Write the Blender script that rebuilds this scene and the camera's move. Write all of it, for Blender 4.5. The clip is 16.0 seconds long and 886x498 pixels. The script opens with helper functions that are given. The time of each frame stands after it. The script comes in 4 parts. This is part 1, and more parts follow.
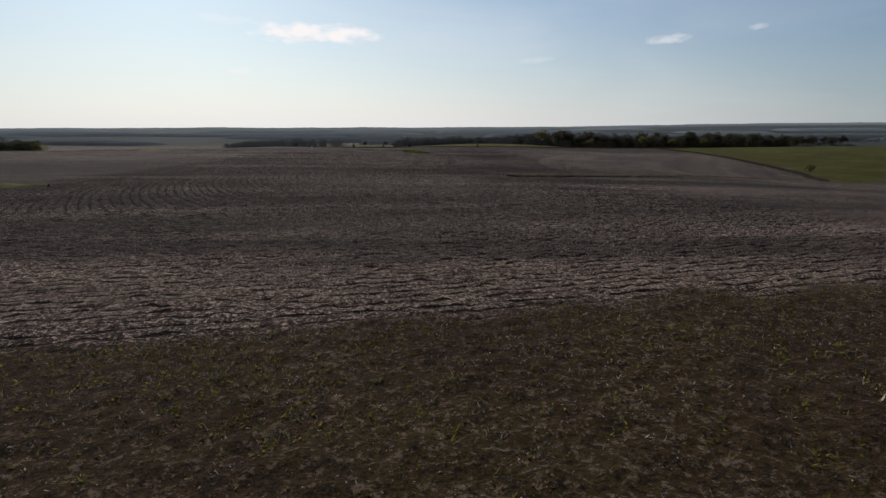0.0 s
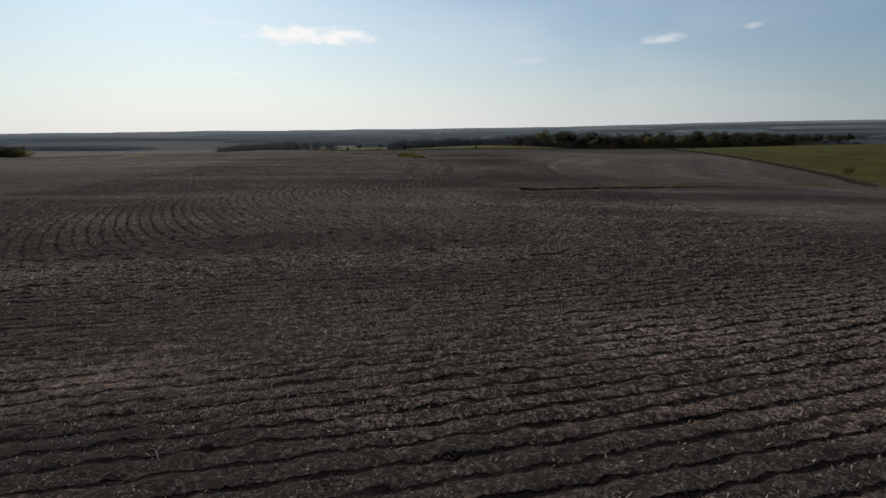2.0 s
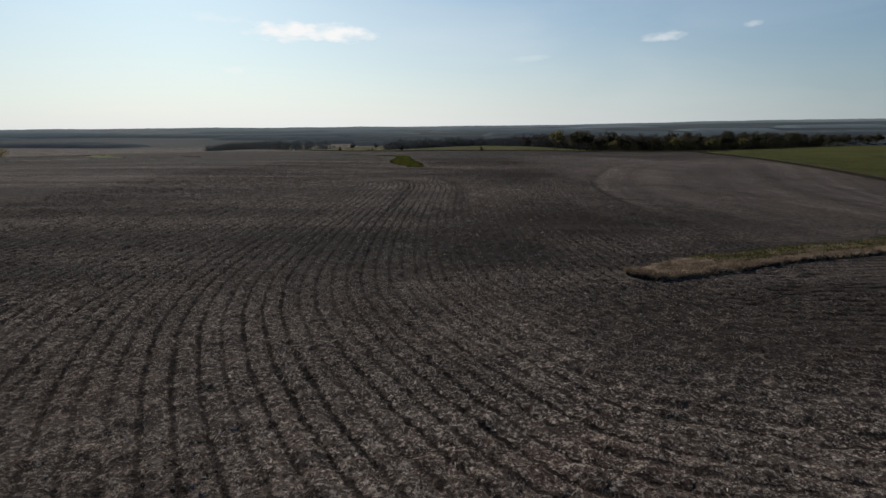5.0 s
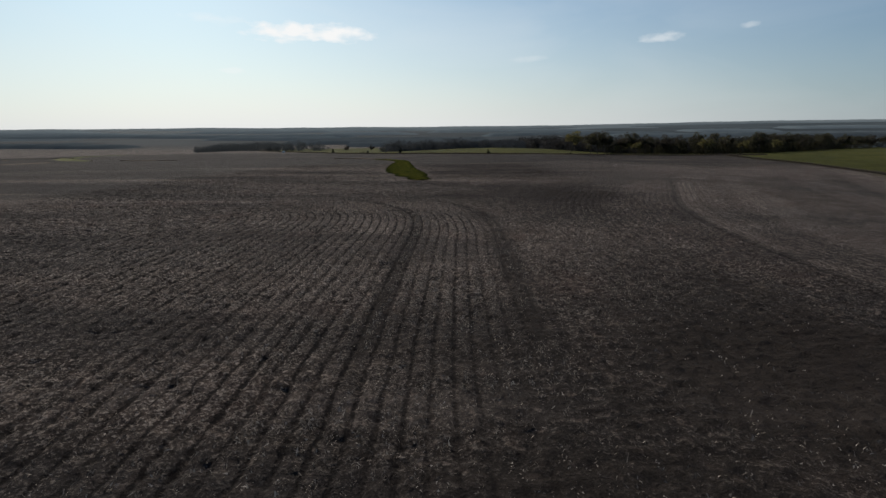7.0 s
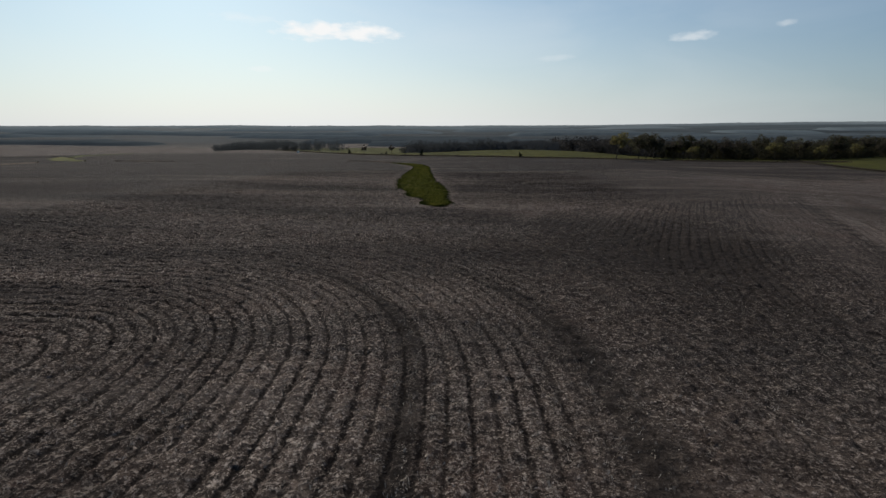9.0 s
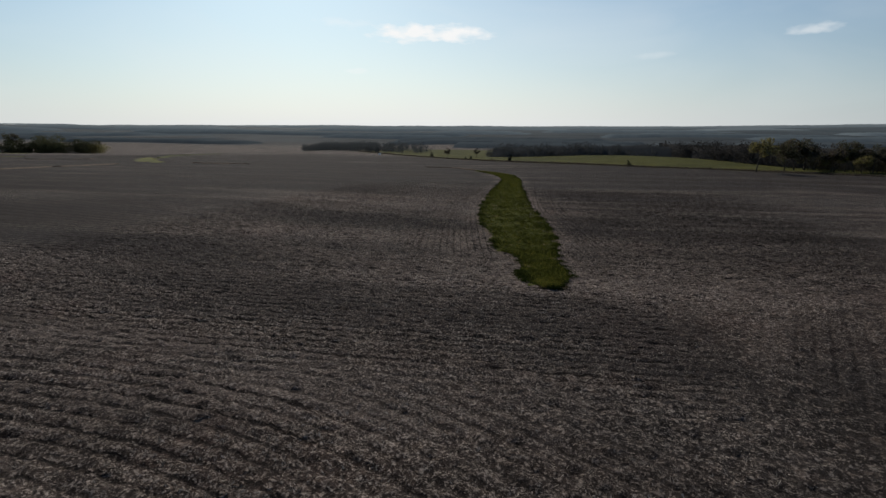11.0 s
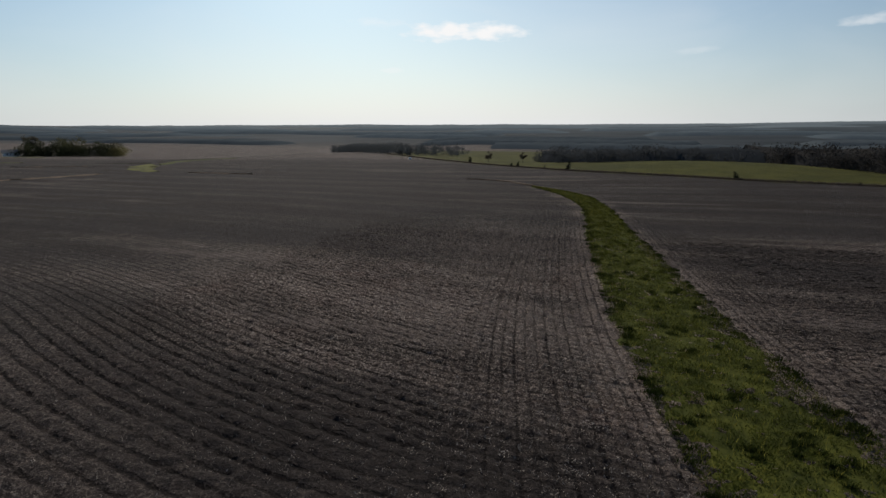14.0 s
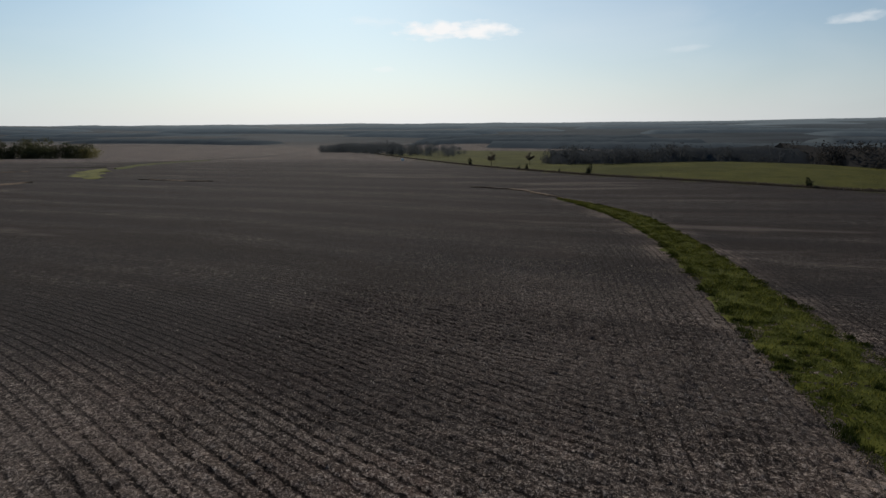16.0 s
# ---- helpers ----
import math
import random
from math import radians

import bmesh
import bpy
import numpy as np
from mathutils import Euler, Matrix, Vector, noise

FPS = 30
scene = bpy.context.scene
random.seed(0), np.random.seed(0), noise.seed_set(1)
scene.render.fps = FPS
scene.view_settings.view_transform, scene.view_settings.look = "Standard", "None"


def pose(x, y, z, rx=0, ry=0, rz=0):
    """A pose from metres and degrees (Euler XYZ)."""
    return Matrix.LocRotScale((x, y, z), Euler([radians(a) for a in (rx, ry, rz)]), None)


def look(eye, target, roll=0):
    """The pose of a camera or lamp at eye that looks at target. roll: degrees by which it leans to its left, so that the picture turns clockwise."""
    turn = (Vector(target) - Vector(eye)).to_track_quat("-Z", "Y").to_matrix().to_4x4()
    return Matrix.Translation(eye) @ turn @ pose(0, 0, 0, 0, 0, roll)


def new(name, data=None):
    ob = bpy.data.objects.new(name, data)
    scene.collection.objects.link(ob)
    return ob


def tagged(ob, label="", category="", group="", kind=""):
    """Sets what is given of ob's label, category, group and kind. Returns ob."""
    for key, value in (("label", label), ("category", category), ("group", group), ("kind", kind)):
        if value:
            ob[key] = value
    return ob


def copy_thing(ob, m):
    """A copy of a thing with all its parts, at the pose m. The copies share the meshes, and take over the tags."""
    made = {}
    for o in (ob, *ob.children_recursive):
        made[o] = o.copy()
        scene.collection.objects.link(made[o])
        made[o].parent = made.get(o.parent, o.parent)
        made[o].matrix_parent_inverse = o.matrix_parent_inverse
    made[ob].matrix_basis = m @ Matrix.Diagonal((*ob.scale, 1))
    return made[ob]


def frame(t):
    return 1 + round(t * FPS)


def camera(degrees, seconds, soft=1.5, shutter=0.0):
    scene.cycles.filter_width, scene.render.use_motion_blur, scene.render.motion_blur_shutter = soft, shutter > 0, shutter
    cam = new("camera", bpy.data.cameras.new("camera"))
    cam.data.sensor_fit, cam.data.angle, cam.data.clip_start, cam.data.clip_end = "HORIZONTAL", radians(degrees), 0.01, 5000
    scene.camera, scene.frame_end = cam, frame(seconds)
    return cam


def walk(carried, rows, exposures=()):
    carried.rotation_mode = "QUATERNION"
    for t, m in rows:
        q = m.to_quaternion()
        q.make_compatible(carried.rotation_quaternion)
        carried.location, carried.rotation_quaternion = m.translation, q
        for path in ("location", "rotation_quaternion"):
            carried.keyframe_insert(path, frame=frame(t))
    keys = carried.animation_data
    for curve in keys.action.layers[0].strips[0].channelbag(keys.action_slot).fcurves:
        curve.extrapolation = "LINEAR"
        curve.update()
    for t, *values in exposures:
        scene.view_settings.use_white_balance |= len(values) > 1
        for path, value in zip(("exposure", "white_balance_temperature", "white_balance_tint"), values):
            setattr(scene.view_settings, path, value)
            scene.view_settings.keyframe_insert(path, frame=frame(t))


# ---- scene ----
cam = camera(82.01, 16.0, soft=1.45)
PATH = [
    (0.0, pose(0.000, 0.000, 6.900, 76.496, 0.152, 0.100)),
    (0.5, pose(0.064, 2.491, 7.019, 76.406, 0.360, 0.174)),
    (1.0, pose(0.042, 5.866, 7.126, 76.482, 0.428, 0.115)),
    (1.5, pose(0.123, 10.317, 7.076, 76.531, 0.498, -0.028)),
    (2.0, pose(-0.001, 14.793, 7.047, 76.636, 0.680, -0.258)),
    (2.5, pose(-0.142, 19.499, 7.105, 76.686, 0.805, -0.267)),
    (3.0, pose(-0.058, 24.337, 7.415, 76.498, 0.543, 0.024)),
    (3.5, pose(-0.270, 30.060, 7.597, 76.334, 0.279, 0.138)),
    (4.0, pose(-0.473, 36.287, 7.661, 76.444, 0.045, 0.284)),
    (4.5, pose(-0.600, 43.102, 7.798, 76.408, 0.222, 0.270)),
    (5.0, pose(-0.833, 50.097, 7.861, 76.363, 0.488, -0.295)),
    (5.2, pose(-0.799, 52.965, 7.872, 76.328, 0.547, -0.333)),
    (7.3, pose(-3.313, 84.091, 7.820, 76.409, 0.440, -0.537)),
    (7.5, pose(-3.276, 87.099, 7.858, 76.378, 0.507, -0.471)),
    (8.0, pose(-3.343, 94.598, 7.956, 76.278, 0.579, -0.210)),
    (8.5, pose(-3.441, 102.177, 8.030, 76.264, 0.390, 0.231)),
    (9.0, pose(-3.513, 109.685, 8.028, 76.304, 0.058, 2.203)),
    (9.5, pose(-3.721, 117.149, 8.082, 76.258, -0.483, 7.641)),
    (9.7, pose(-3.812, 120.140, 8.132, 76.245, -0.805, 9.902)),
    (11.8, pose(-9.813, 150.048, 9.065, 76.360, -0.010, 13.147)),
    (12.0, pose(-10.523, 152.939, 9.129, 76.340, -0.037, 14.117)),
    (12.5, pose(-12.324, 160.052, 9.303, 76.259, -0.043, 16.025)),
    (13.0, pose(-14.371, 167.222, 9.445, 76.257, -0.052, 17.759)),
    (13.5, pose(-16.656, 174.201, 9.496, 76.199, 0.103, 17.267)),
    (14.0, pose(-19.176, 181.123, 9.493, 76.185, 0.224, 15.451)),
    (14.5, pose(-21.610, 188.228, 9.344, 76.180, 0.413, 14.719)),
    (15.0, pose(-24.041, 195.534, 9.128, 76.155, 0.633, 14.579)),
    (15.5, pose(-26.498, 202.908, 8.894, 76.108, 0.628, 14.518)),
    (16.0, pose(-28.939, 210.286, 8.796, 76.047, 0.462, 14.647)),
]
walk(cam, PATH, [(0.0, 0.0, 6590, 14.5), (1.0, 0.0, 6590, 14), (2.0, 0.0, 6540, 12), (3.5, 0.0, 6450, 10.5), (6.0, 0.0, 6450, 10), (11.0, 0.0, 6450, 10), (13.0, 0.0, 6470, 11), (16.0, 0.0, 6470, 11)])

# ---- light: hazy spring afternoon sky, sun ahead and to the left, high ----
SUN_EL, SUN_AZ = radians(31), radians(-28)
world = bpy.data.worlds.new("sky")
scene.world = world
world.use_nodes = True
wt = world.node_tree


def wnode(kind, **values):
    n = wt.nodes.new(kind)
    for k, v in values.items():
        setattr(n, k, v)
    return n


def wmath(op, a, b=None, clamp=False):
    n = wnode("ShaderNodeMath", operation=op, use_clamp=clamp)
    for i, v in enumerate((a, b)):
        if v is None:
            continue
        if isinstance(v, (int, float)):
            n.inputs[i].default_value = v
        else:
            wt.links.new(v, n.inputs[i])
    return n.outputs[0]


def wmix(fac, a, b):
    n = wnode("ShaderNodeMix", data_type="RGBA")
    for i, v in ((0, fac), (6, a), (7, b)):
        if isinstance(v, (int, float)):
            n.inputs[i].default_value = v
        elif isinstance(v, tuple):
            n.inputs[i].default_value = (*v, 1)
        else:
            wt.links.new(v, n.inputs[i])
    return n.outputs[2]


sky = wnode("ShaderNodeTexSky", sky_type="NISHITA", sun_disc=False)
sky.sun_elevation, sky.sun_rotation = SUN_EL, SUN_AZ
sky.air_density, sky.dust_density, sky.ozone_density = 1.0, 0.6, 2.0
coord = wnode("ShaderNodeTexCoord")
split = wnode("ShaderNodeSeparateXYZ")
wt.links.new(coord.outputs["Generated"], split.inputs[0])
dx, dy, dz = split.outputs
azimuth = wmath("MULTIPLY", wmath("ARCTAN2", dx, dy), 180 / math.pi)
elev = wmath("MULTIPLY", wmath("ARCSINE", dz), 180 / math.pi)
# pale haze that thickens towards the horizon and towards the sun
toward = wmath("MULTIPLY", wmath("ADD", wmath("COSINE", wmath("MULTIPLY", wmath("SUBTRACT", azimuth, -20.0), math.pi / 180)), 1.0), 0.5)
toward = wmath("POWER", toward, 3.3)
haze = wmath("POWER", 2.718, wmath("MULTIPLY", wmath("MAXIMUM", elev, 0.0), -0.085))
haze = wmath("MULTIPLY", haze, wmath("ADD", wmath("MULTIPLY", toward, 0.24), 0.74), True)
SKY_GAIN = 0.088
aside, facing = wmath("DIVIDE", toward, 0.39, True), wmath("DIVIDE", wmath("SUBTRACT", toward, 0.39), 0.61, True)


def around(behind, beside, front):
    return wmix(facing, wmix(aside, behind, beside), front)


hazecol = around((0.27 / SKY_GAIN, 0.285 / SKY_GAIN, 0.30 / SKY_GAIN), (0.428 / SKY_GAIN, 0.461 / SKY_GAIN, 0.482 / SKY_GAIN), (0.81 / SKY_GAIN, 0.82 / SKY_GAIN, 0.81 / SKY_GAIN))
blue = wnode("ShaderNodeMix", data_type="RGBA", blend_type="MULTIPLY")
blue.inputs[0].default_value = 1.0
wt.links.new(around((0.36, 0.58, 0.70), (0.30, 0.635, 0.83), (0.69, 0.90, 0.95)), blue.inputs[7])
wt.links.new(sky.outputs[0], blue.inputs[6])
colour = wmix(haze, blue.outputs[2], hazecol)
# thin veil of high cloud
veil = wnode("ShaderNodeTexNoise")
veil.inputs["Scale"].default_value, veil.inputs["Detail"].default_value, veil.inputs["Distortion"].default_value = 3.2, 5.0, 0.6
flat = wnode("ShaderNodeMapping")
flat.inputs["Scale"].default_value = (1, 1, 3.0)
wt.links.new(coord.outputs["Generated"], flat.inputs[0])
wt.links.new(flat.outputs[0], veil.inputs["Vector"])
thin = wmath("MULTIPLY", wmath("SUBTRACT", veil.outputs[0], 0.45), 2.2, True)
colour = wmix(wmath("MULTIPLY", thin, wmath("MULTIPLY", toward, 0.32)), colour, (0.80 / SKY_GAIN, 0.83 / SKY_GAIN, 0.84 / SKY_GAIN))
# small fair-weather clouds: azimuth, elevation, half width, half height, tilt, strength
puff = wnode("ShaderNodeTexNoise")
puff.inputs["Scale"].default_value, puff.inputs["Detail"].default_value = 26.0, 5.0
stretch = wnode("ShaderNodeMapping")
stretch.inputs["Scale"].default_value = (1, 1, 2.6)
wt.links.new(coord.outputs["Generated"], stretch.inputs[0])
wt.links.new(stretch.outputs[0], puff.inputs["Vector"])
for az, el, wa, we, tilt, power in ((-15.6, 9.25, 5.0, 1.2, 0.03, 1.0), (-10.4, 9.3, 5.0, 1.15, -0.02, 1.0), (22.3, 8.2, 2.7, 0.55, 0.03, 0.42),
                                    (30.0, 8.7, 1.0, 0.38, 0.05, 0.36), (-20.8, 5.5, 1.5, 0.35, 0.0, 0.28), (9.9, 6.7, 3.6, 0.4, 0.03, 0.16),
                                    (-22.8, 10.0, 3.6, 0.7, 0.0, 0.25)):
    a = wmath("DIVIDE", wmath("SUBTRACT", azimuth, az), wa)
    e = wmath("DIVIDE", wmath("SUBTRACT", wmath("SUBTRACT", elev, el), wmath("MULTIPLY", wmath("SUBTRACT", azimuth, az), tilt)), we)
    d = wmath("ADD", wmath("MULTIPLY", a, a), wmath("MULTIPLY", e, e))
    m = wmath("SUBTRACT", wmath("MULTIPLY", puff.outputs[0], 2.6), wmath("ADD", d, 0.55))
    m = wmath("MULTIPLY", wmath("MULTIPLY", m, 1.3, True), power)
    colour = wmix(m, colour, (0.93 / SKY_GAIN, 0.93 / SKY_GAIN, 0.92 / SKY_GAIN))
wt.links.new(colour, wt.nodes["Background"].inputs[0])
wt.nodes["Background"].inputs[1].default_value = SKY_GAIN
sun = new("sun", bpy.data.lights.new("sun", "SUN"))
sun.data.energy, sun.data.angle, sun.data.color = 3.8, radians(0.6), (1, 0.93, 0.84)
sun.matrix_world = look((0, 0, 50), (-50 * math.sin(SUN_AZ) * math.cos(SUN_EL), -50 * math.cos(SUN_AZ) * math.cos(SUN_EL), 50 - 50 * math.sin(SUN_EL)))


# ---- the lie of the land ----
def smooth01(v):
    v = np.clip(v, 0, 1)
    return v * v * (3 - 2 * v)


def soft_table(knots, values, lo, hi, step, width):
    """A knotted profile rounded off with a moving average; returns a function."""
    s = np.arange(lo, hi, step)
    v = np.interp(s, knots, values)
    n = max(1, int(width / step))
    k = np.hanning(2 * n + 3)[1:-1]
    k /= k.sum()
    v = np.convolve(np.pad(v, n, mode="edge"), k, mode="valid")
    return lambda q: np.interp(q, s, v)


RUN = [-30, 10, 35, 60, 85, 110, 135, 165, 195, 225, 265, 320, 400, 480, 600, 800, 1200, 2000, 3000, 4600]
FALL = [4.85, 2.53, 1.08, 0.35, -0.42, -0.85, -0.96, -1.58, -2.78, -3.69, -4.97, -6.9, -9.2, -11.6, -15.2, -20, -26, -24, -16, -8]
SIDE = [0, 40, 80, 120, 160, 200, 250, 320, 450]
lie_run = soft_table(RUN, FALL, -400, 5200, 2.0, 16)
lie_tilt = soft_table(SIDE, [0.0163, -0.0024, -0.03, -0.0344, -0.0202, -0.0046, 0.0104, 0.0208, -0.0076], -400, 1000, 2.0, 24)
lie_cup = soft_table(SIDE, [-0.0078, -0.0129, -0.0139, -0.0065, 0.0071, 0.0166, 0.0112, -0.0035, -0.0028], -400, 1000, 2.0, 24)


lie_left = soft_table([330, 570, 900, 1100, 1500], [0, 5.5, 9, 8, 0], -400, 5200, 4.0, 60)


def waves(x, y, scale, seed):
    """Cheap smooth noise: a few crossing sine waves, about -1 to 1."""
    rng = np.random.RandomState(seed)
    v = 0
    for _ in range(7):
        a, ph, k = rng.uniform(0, 2 * math.pi), rng.uniform(0, 2 * math.pi), rng.uniform(0.6, 1.7) * 2 * math.pi / scale
        v = v + np.sin((x * math.cos(a) + y * math.sin(a)) * k + ph)
    return v / 3.6


def height(x, y):
    x, y = np.asarray(x, float), np.asarray(y, float)
    s = 40 * np.tanh(x / 40)
    z = lie_run(y) + s * lie_tilt(y) + s * s / 40 * lie_cup(y)
    z = z - 4.0 * smooth01((x - 35) / 60) * np.exp(-(((y - 150) / 110) ** 2))
    z = z + 3.4 * np.exp(-(((x - 32) / 60) ** 2) - ((y - 420) / 70) ** 2)
    z = z - smooth01((-x - 170) / 220) * lie_left(y)
    far = smooth01((y - 600) / 900)
    z = z + far * (3 * waves(x, y, 1100, 3) + 1.0 * waves(x, y, 420, 4))
    z = z + smooth01((y - 2200) / 2000) * 30 * smooth01((x / np.maximum(y, 1) - 0.08) / 0.7)
    z = z + 24 * smooth01((np.hypot(x, y) - 2300) / 1700) * smooth01((-x / np.maximum(y, 1) - 0.85) / 0.6) * (y > 0)
    return z


def height1(x, y):
    return float(height(np.array([x]), np.array([y]))[0])


def spline(points, step):
    """Catmull-Rom through the given points, as an array."""
    p = np.array(points, float)
    p = np.vstack([2 * p[0] - p[1], p, 2 * p[-1] - p[-2]])
    out = []
    for i in range(1, len(p) - 2):
        n = max(2, int(np.linalg.norm(p[i + 1] - p[i]) / step))
        for t in np.arange(n) / n:
            out.append(0.5 * (2 * p[i] + (p[i + 1] - p[i - 1]) * t + (2 * p[i - 1] - 5 * p[i] + 4 * p[i + 1] - p[i + 2]) * t * t
                              + (3 * p[i] - p[i - 1] - 3 * p[i + 1] + p[i + 2]) * t ** 3))
    out.append(p[-2])
    return np.array(out)


def side_distance(x, y, line):
    """Distance to a polyline, positive on its right."""
    best = np.full(x.shape, 1e9)
    out = np.zeros(x.shape)
    for a, b in zip(line[:-1], line[1:]):
        d = b - a
        n = np.hypot(*d)
        d = d / n
        t = np.clip((x - a[0]) * d[0] + (y - a[1]) * d[1], 0, n)
        ex, ey = x - a[0] - t * d[0], y - a[1] - t * d[1]
        r = ex * ex + ey * ey
        near = r < best
        best = np.where(near, r, best)
        out = np.where(near, np.where(ex * d[1] - ey * d[0] >= 0, 1.0, -1.0), out)
    return out * np.sqrt(best)


# one drill row of the contour field: across the slope, round the end of the grass bank, away, then off to the left
ROW_BEND = spline([(90, 70), (60, 57), (30, 51), (17, 50), (8.6, 51), (3.6, 52.4), (-1.7, 54.8), (-5.5, 59.4), (-9.5, 66.9), (-11.7, 74), (-12.5, 83), (-12.6, 95),
                   (-12.2, 107), (-11.8, 116), (-11.5, 123), (-12.0, 128.5), (-14, 132.5), (-17, 135), (-20.5, 136), (-28, 136), (-45, 135.6), (-120, 135)], 1.2)
ROW_RIGHT = spline([(24, 60), (22, 100), (22, 122), (25, 138), (30, 151), (43, 180), (70, 230)], 4.0)
STRIP_LEFT = spline([(-7.0, 171.2), (-8.3, 173.5), (-8.6, 177), (-9.2, 180.5), (-11.2, 183.5), (-12.2, 190), (-13.5, 195), (-15, 201), (-16.3, 212), (-17, 222), (-17.7, 232),
                     (-18.3, 246), (-18.5, 262), (-19.6, 279), (-23.4, 297), (-28.6, 312), (-33, 322)], 1.0)
STRIP_RIGHT = spline([(-5.9, 171.3), (-5.2, 174.7), (-6, 180), (-6.0, 190), (-7, 200), (-8.8, 211), (-9.8, 219), (-10.8, 230), (-12.3, 246), (-13.2, 258), (-14.9, 279),
                      (-18.9, 300), (-26, 314), (-32.4, 322.6)], 1.0)
HEAD_LINE = spline([(-9.8, 172), (-14, 195), (-16.9, 215), (-18.4, 240), (-19.2, 262), (-21, 280), (-25, 298), (-33, 325)], 2.0)
row_skew = soft_table([150, 165, 182, 196, 206, 232, 252, 300], [0, 0.0, 0.05, 0.22, 0.33, 0.396, 0.288, 0.18], 0, 400, 1.0, 8)
row_rise = soft_table([150, 168, 185, 210], [0.06, 0.09, 0.02, 0], 0, 400, 1.0, 8)
ROW = 0.76


def row_fields(x, y):
    """Row coordinates of the crossing families and their shares: main, bend, headland, share of bend, share of headland."""
    near = (np.abs(x) < 260) & (y > -60) & (y < 420)
    main = np.array(y)
    bend, head = np.zeros(x.shape), np.zeros(x.shape)
    w_bend, w_head = np.zeros(x.shape), np.zeros(x.shape)
    xn, yn = x[near], y[near]
    first = yn - 0.2 * xn - 0.0035 * np.clip(xn + 4, -40, 60) ** 2 * np.where(xn > -4, 1, -0.4) * np.exp(-((yn - 26) / 14) ** 2)
    first = (first - 18.37) * 1.267  # row spacing scaled down on the knoll to fit the camera's view
    left = 8 * np.logaddexp(0, -(xn + 20) / 8)
    left = 60 * np.tanh((left + 0.008 * left * left) / 60)
    later = yn - row_skew(yn) * left - row_rise(yn) * (xn + 20)
    right = side_distance(xn, yn, ROW_RIGHT)
    later = (later - 160) * 1.15 + 160  # a little closer
    m = np.where(yn < 92, first, later)
    m = np.where((yn >= 92) & (xn > 2) & (yn < 168 + 0.5 * (xn - 2)), right, m)
    main[near] = m
    bend[near] = side_distance(xn, yn, ROW_BEND)
    west = np.maximum(0, -(xn + 3))
    seam = 48.6 - np.where(west < 17, 0.028 * west * west, 8.1 + 0.5 * (west - 17)) + 0.5 * waves(xn, yn, 9, 17)
    w = smooth01((yn - seam + 0.6) / 1.2) * (1 - smooth01((yn - 153) / 6))
    w_bend[near] = w * (1 - smooth01((xn - 9) / 3) * smooth01((yn - 95) / 8))
    dl, dr = side_distance(xn, yn, STRIP_LEFT), side_distance(xn, yn, STRIP_RIGHT)
    head[near] = side_distance(xn, yn, HEAD_LINE) * 1.2
    out = np.where(dl < 0, -dl / 9.5, np.where(dr > 0, dr / 5.5, 0))
    w_head[near] = (1 - smooth01((out - 0.75) / 0.5)) * smooth01((yn - 176) / 8) * (1 - smooth01((yn - 330) / 40))
    return main, bend, head, w_bend, w_head


def row_strength(u):
    """How deep each single row was cut: some rows are strong, some nearly gone."""
    k = np.floor(u / ROW + 0.5)
    return 0.7 + 0.3 * (0.5 + 0.5 * np.sin(2.399 * k + 1.7 * np.sin(1.1 * k)))


# ---- helpers for building ----
def mesh_np(name, verts, faces, smooth=False):
    verts, faces = np.asarray(verts, np.float32).reshape(-1, 3), np.asarray(faces, np.int32)
    me = bpy.data.meshes.new(name)
    n, k = faces.shape
    me.vertices.add(len(verts))
    me.vertices.foreach_set("co", verts.ravel())
    me.loops.add(n * k)
    me.loops.foreach_set("vertex_index", faces.ravel())
    me.polygons.add(n)
    me.polygons.foreach_set("loop_start", np.arange(n, dtype=np.int32) * k)
    if smooth:
        me.polygons.foreach_set("use_smooth", np.ones(n, bool))
    me.update(calc_edges=True)
    return me


def attribute(me, name, values):
    a = me.attributes.new(name, "FLOAT", "POINT")
    a.data.foreach_set("value", np.asarray(values, np.float32).ravel())


def bm_mesh(name, bm, material, smooth=False):
    me = bpy.data.meshes.new(name)
    bm.normal_update()
    bm.to_mesh(me)
    bm.free()
    if smooth:
        me.polygons.foreach_set("use_smooth", np.ones(len(me.polygons), bool))
    me.materials.append(material)
    return me


def part(name, me, parent, label=""):
    ob = new(name, me)
    ob.parent = parent
    return tagged(ob, label)


def box(bm, x0, y0, z0, x1, y1, z1):
    v = [bm.verts.new(p) for p in ((x0, y0, z0), (x1, y0, z0), (x1, y1, z0), (x0, y1, z0), (x0, y0, z1), (x1, y0, z1), (x1, y1, z1), (x0, y1, z1))]
    for f in ((3, 2, 1, 0), (4, 5, 6, 7), (0, 1, 5, 4), (1, 2, 6, 5), (2, 3, 7, 6), (3, 0, 4, 7)):
        bm.faces.new([v[i] for i in f])


def tube(bm, points, radii, sides=6):
    """A bent tapered limb through the points."""
    rings = []
    for i, (p, r) in enumerate(zip(points, radii)):
        p = Vector(p)
        d = (Vector(points[min(i + 1, len(points) - 1)]) - Vector(points[max(i - 1, 0)])).normalized()
        a = d.orthogonal().normalized()
        b = d.cross(a)
        rings.append([bm.verts.new(p + r * (math.cos(2 * math.pi * k / sides) * a + math.sin(2 * math.pi * k / sides) * b)) for k in range(sides)])
    for r0, r1 in zip(rings[:-1], rings[1:]):
        for k in range(sides):
            bm.faces.new((r0[k], r0[(k + 1) % sides], r1[(k + 1) % sides], r1[k]))
    bm.faces.new(rings[-1])
    bm.faces.new(rings[0][::-1])


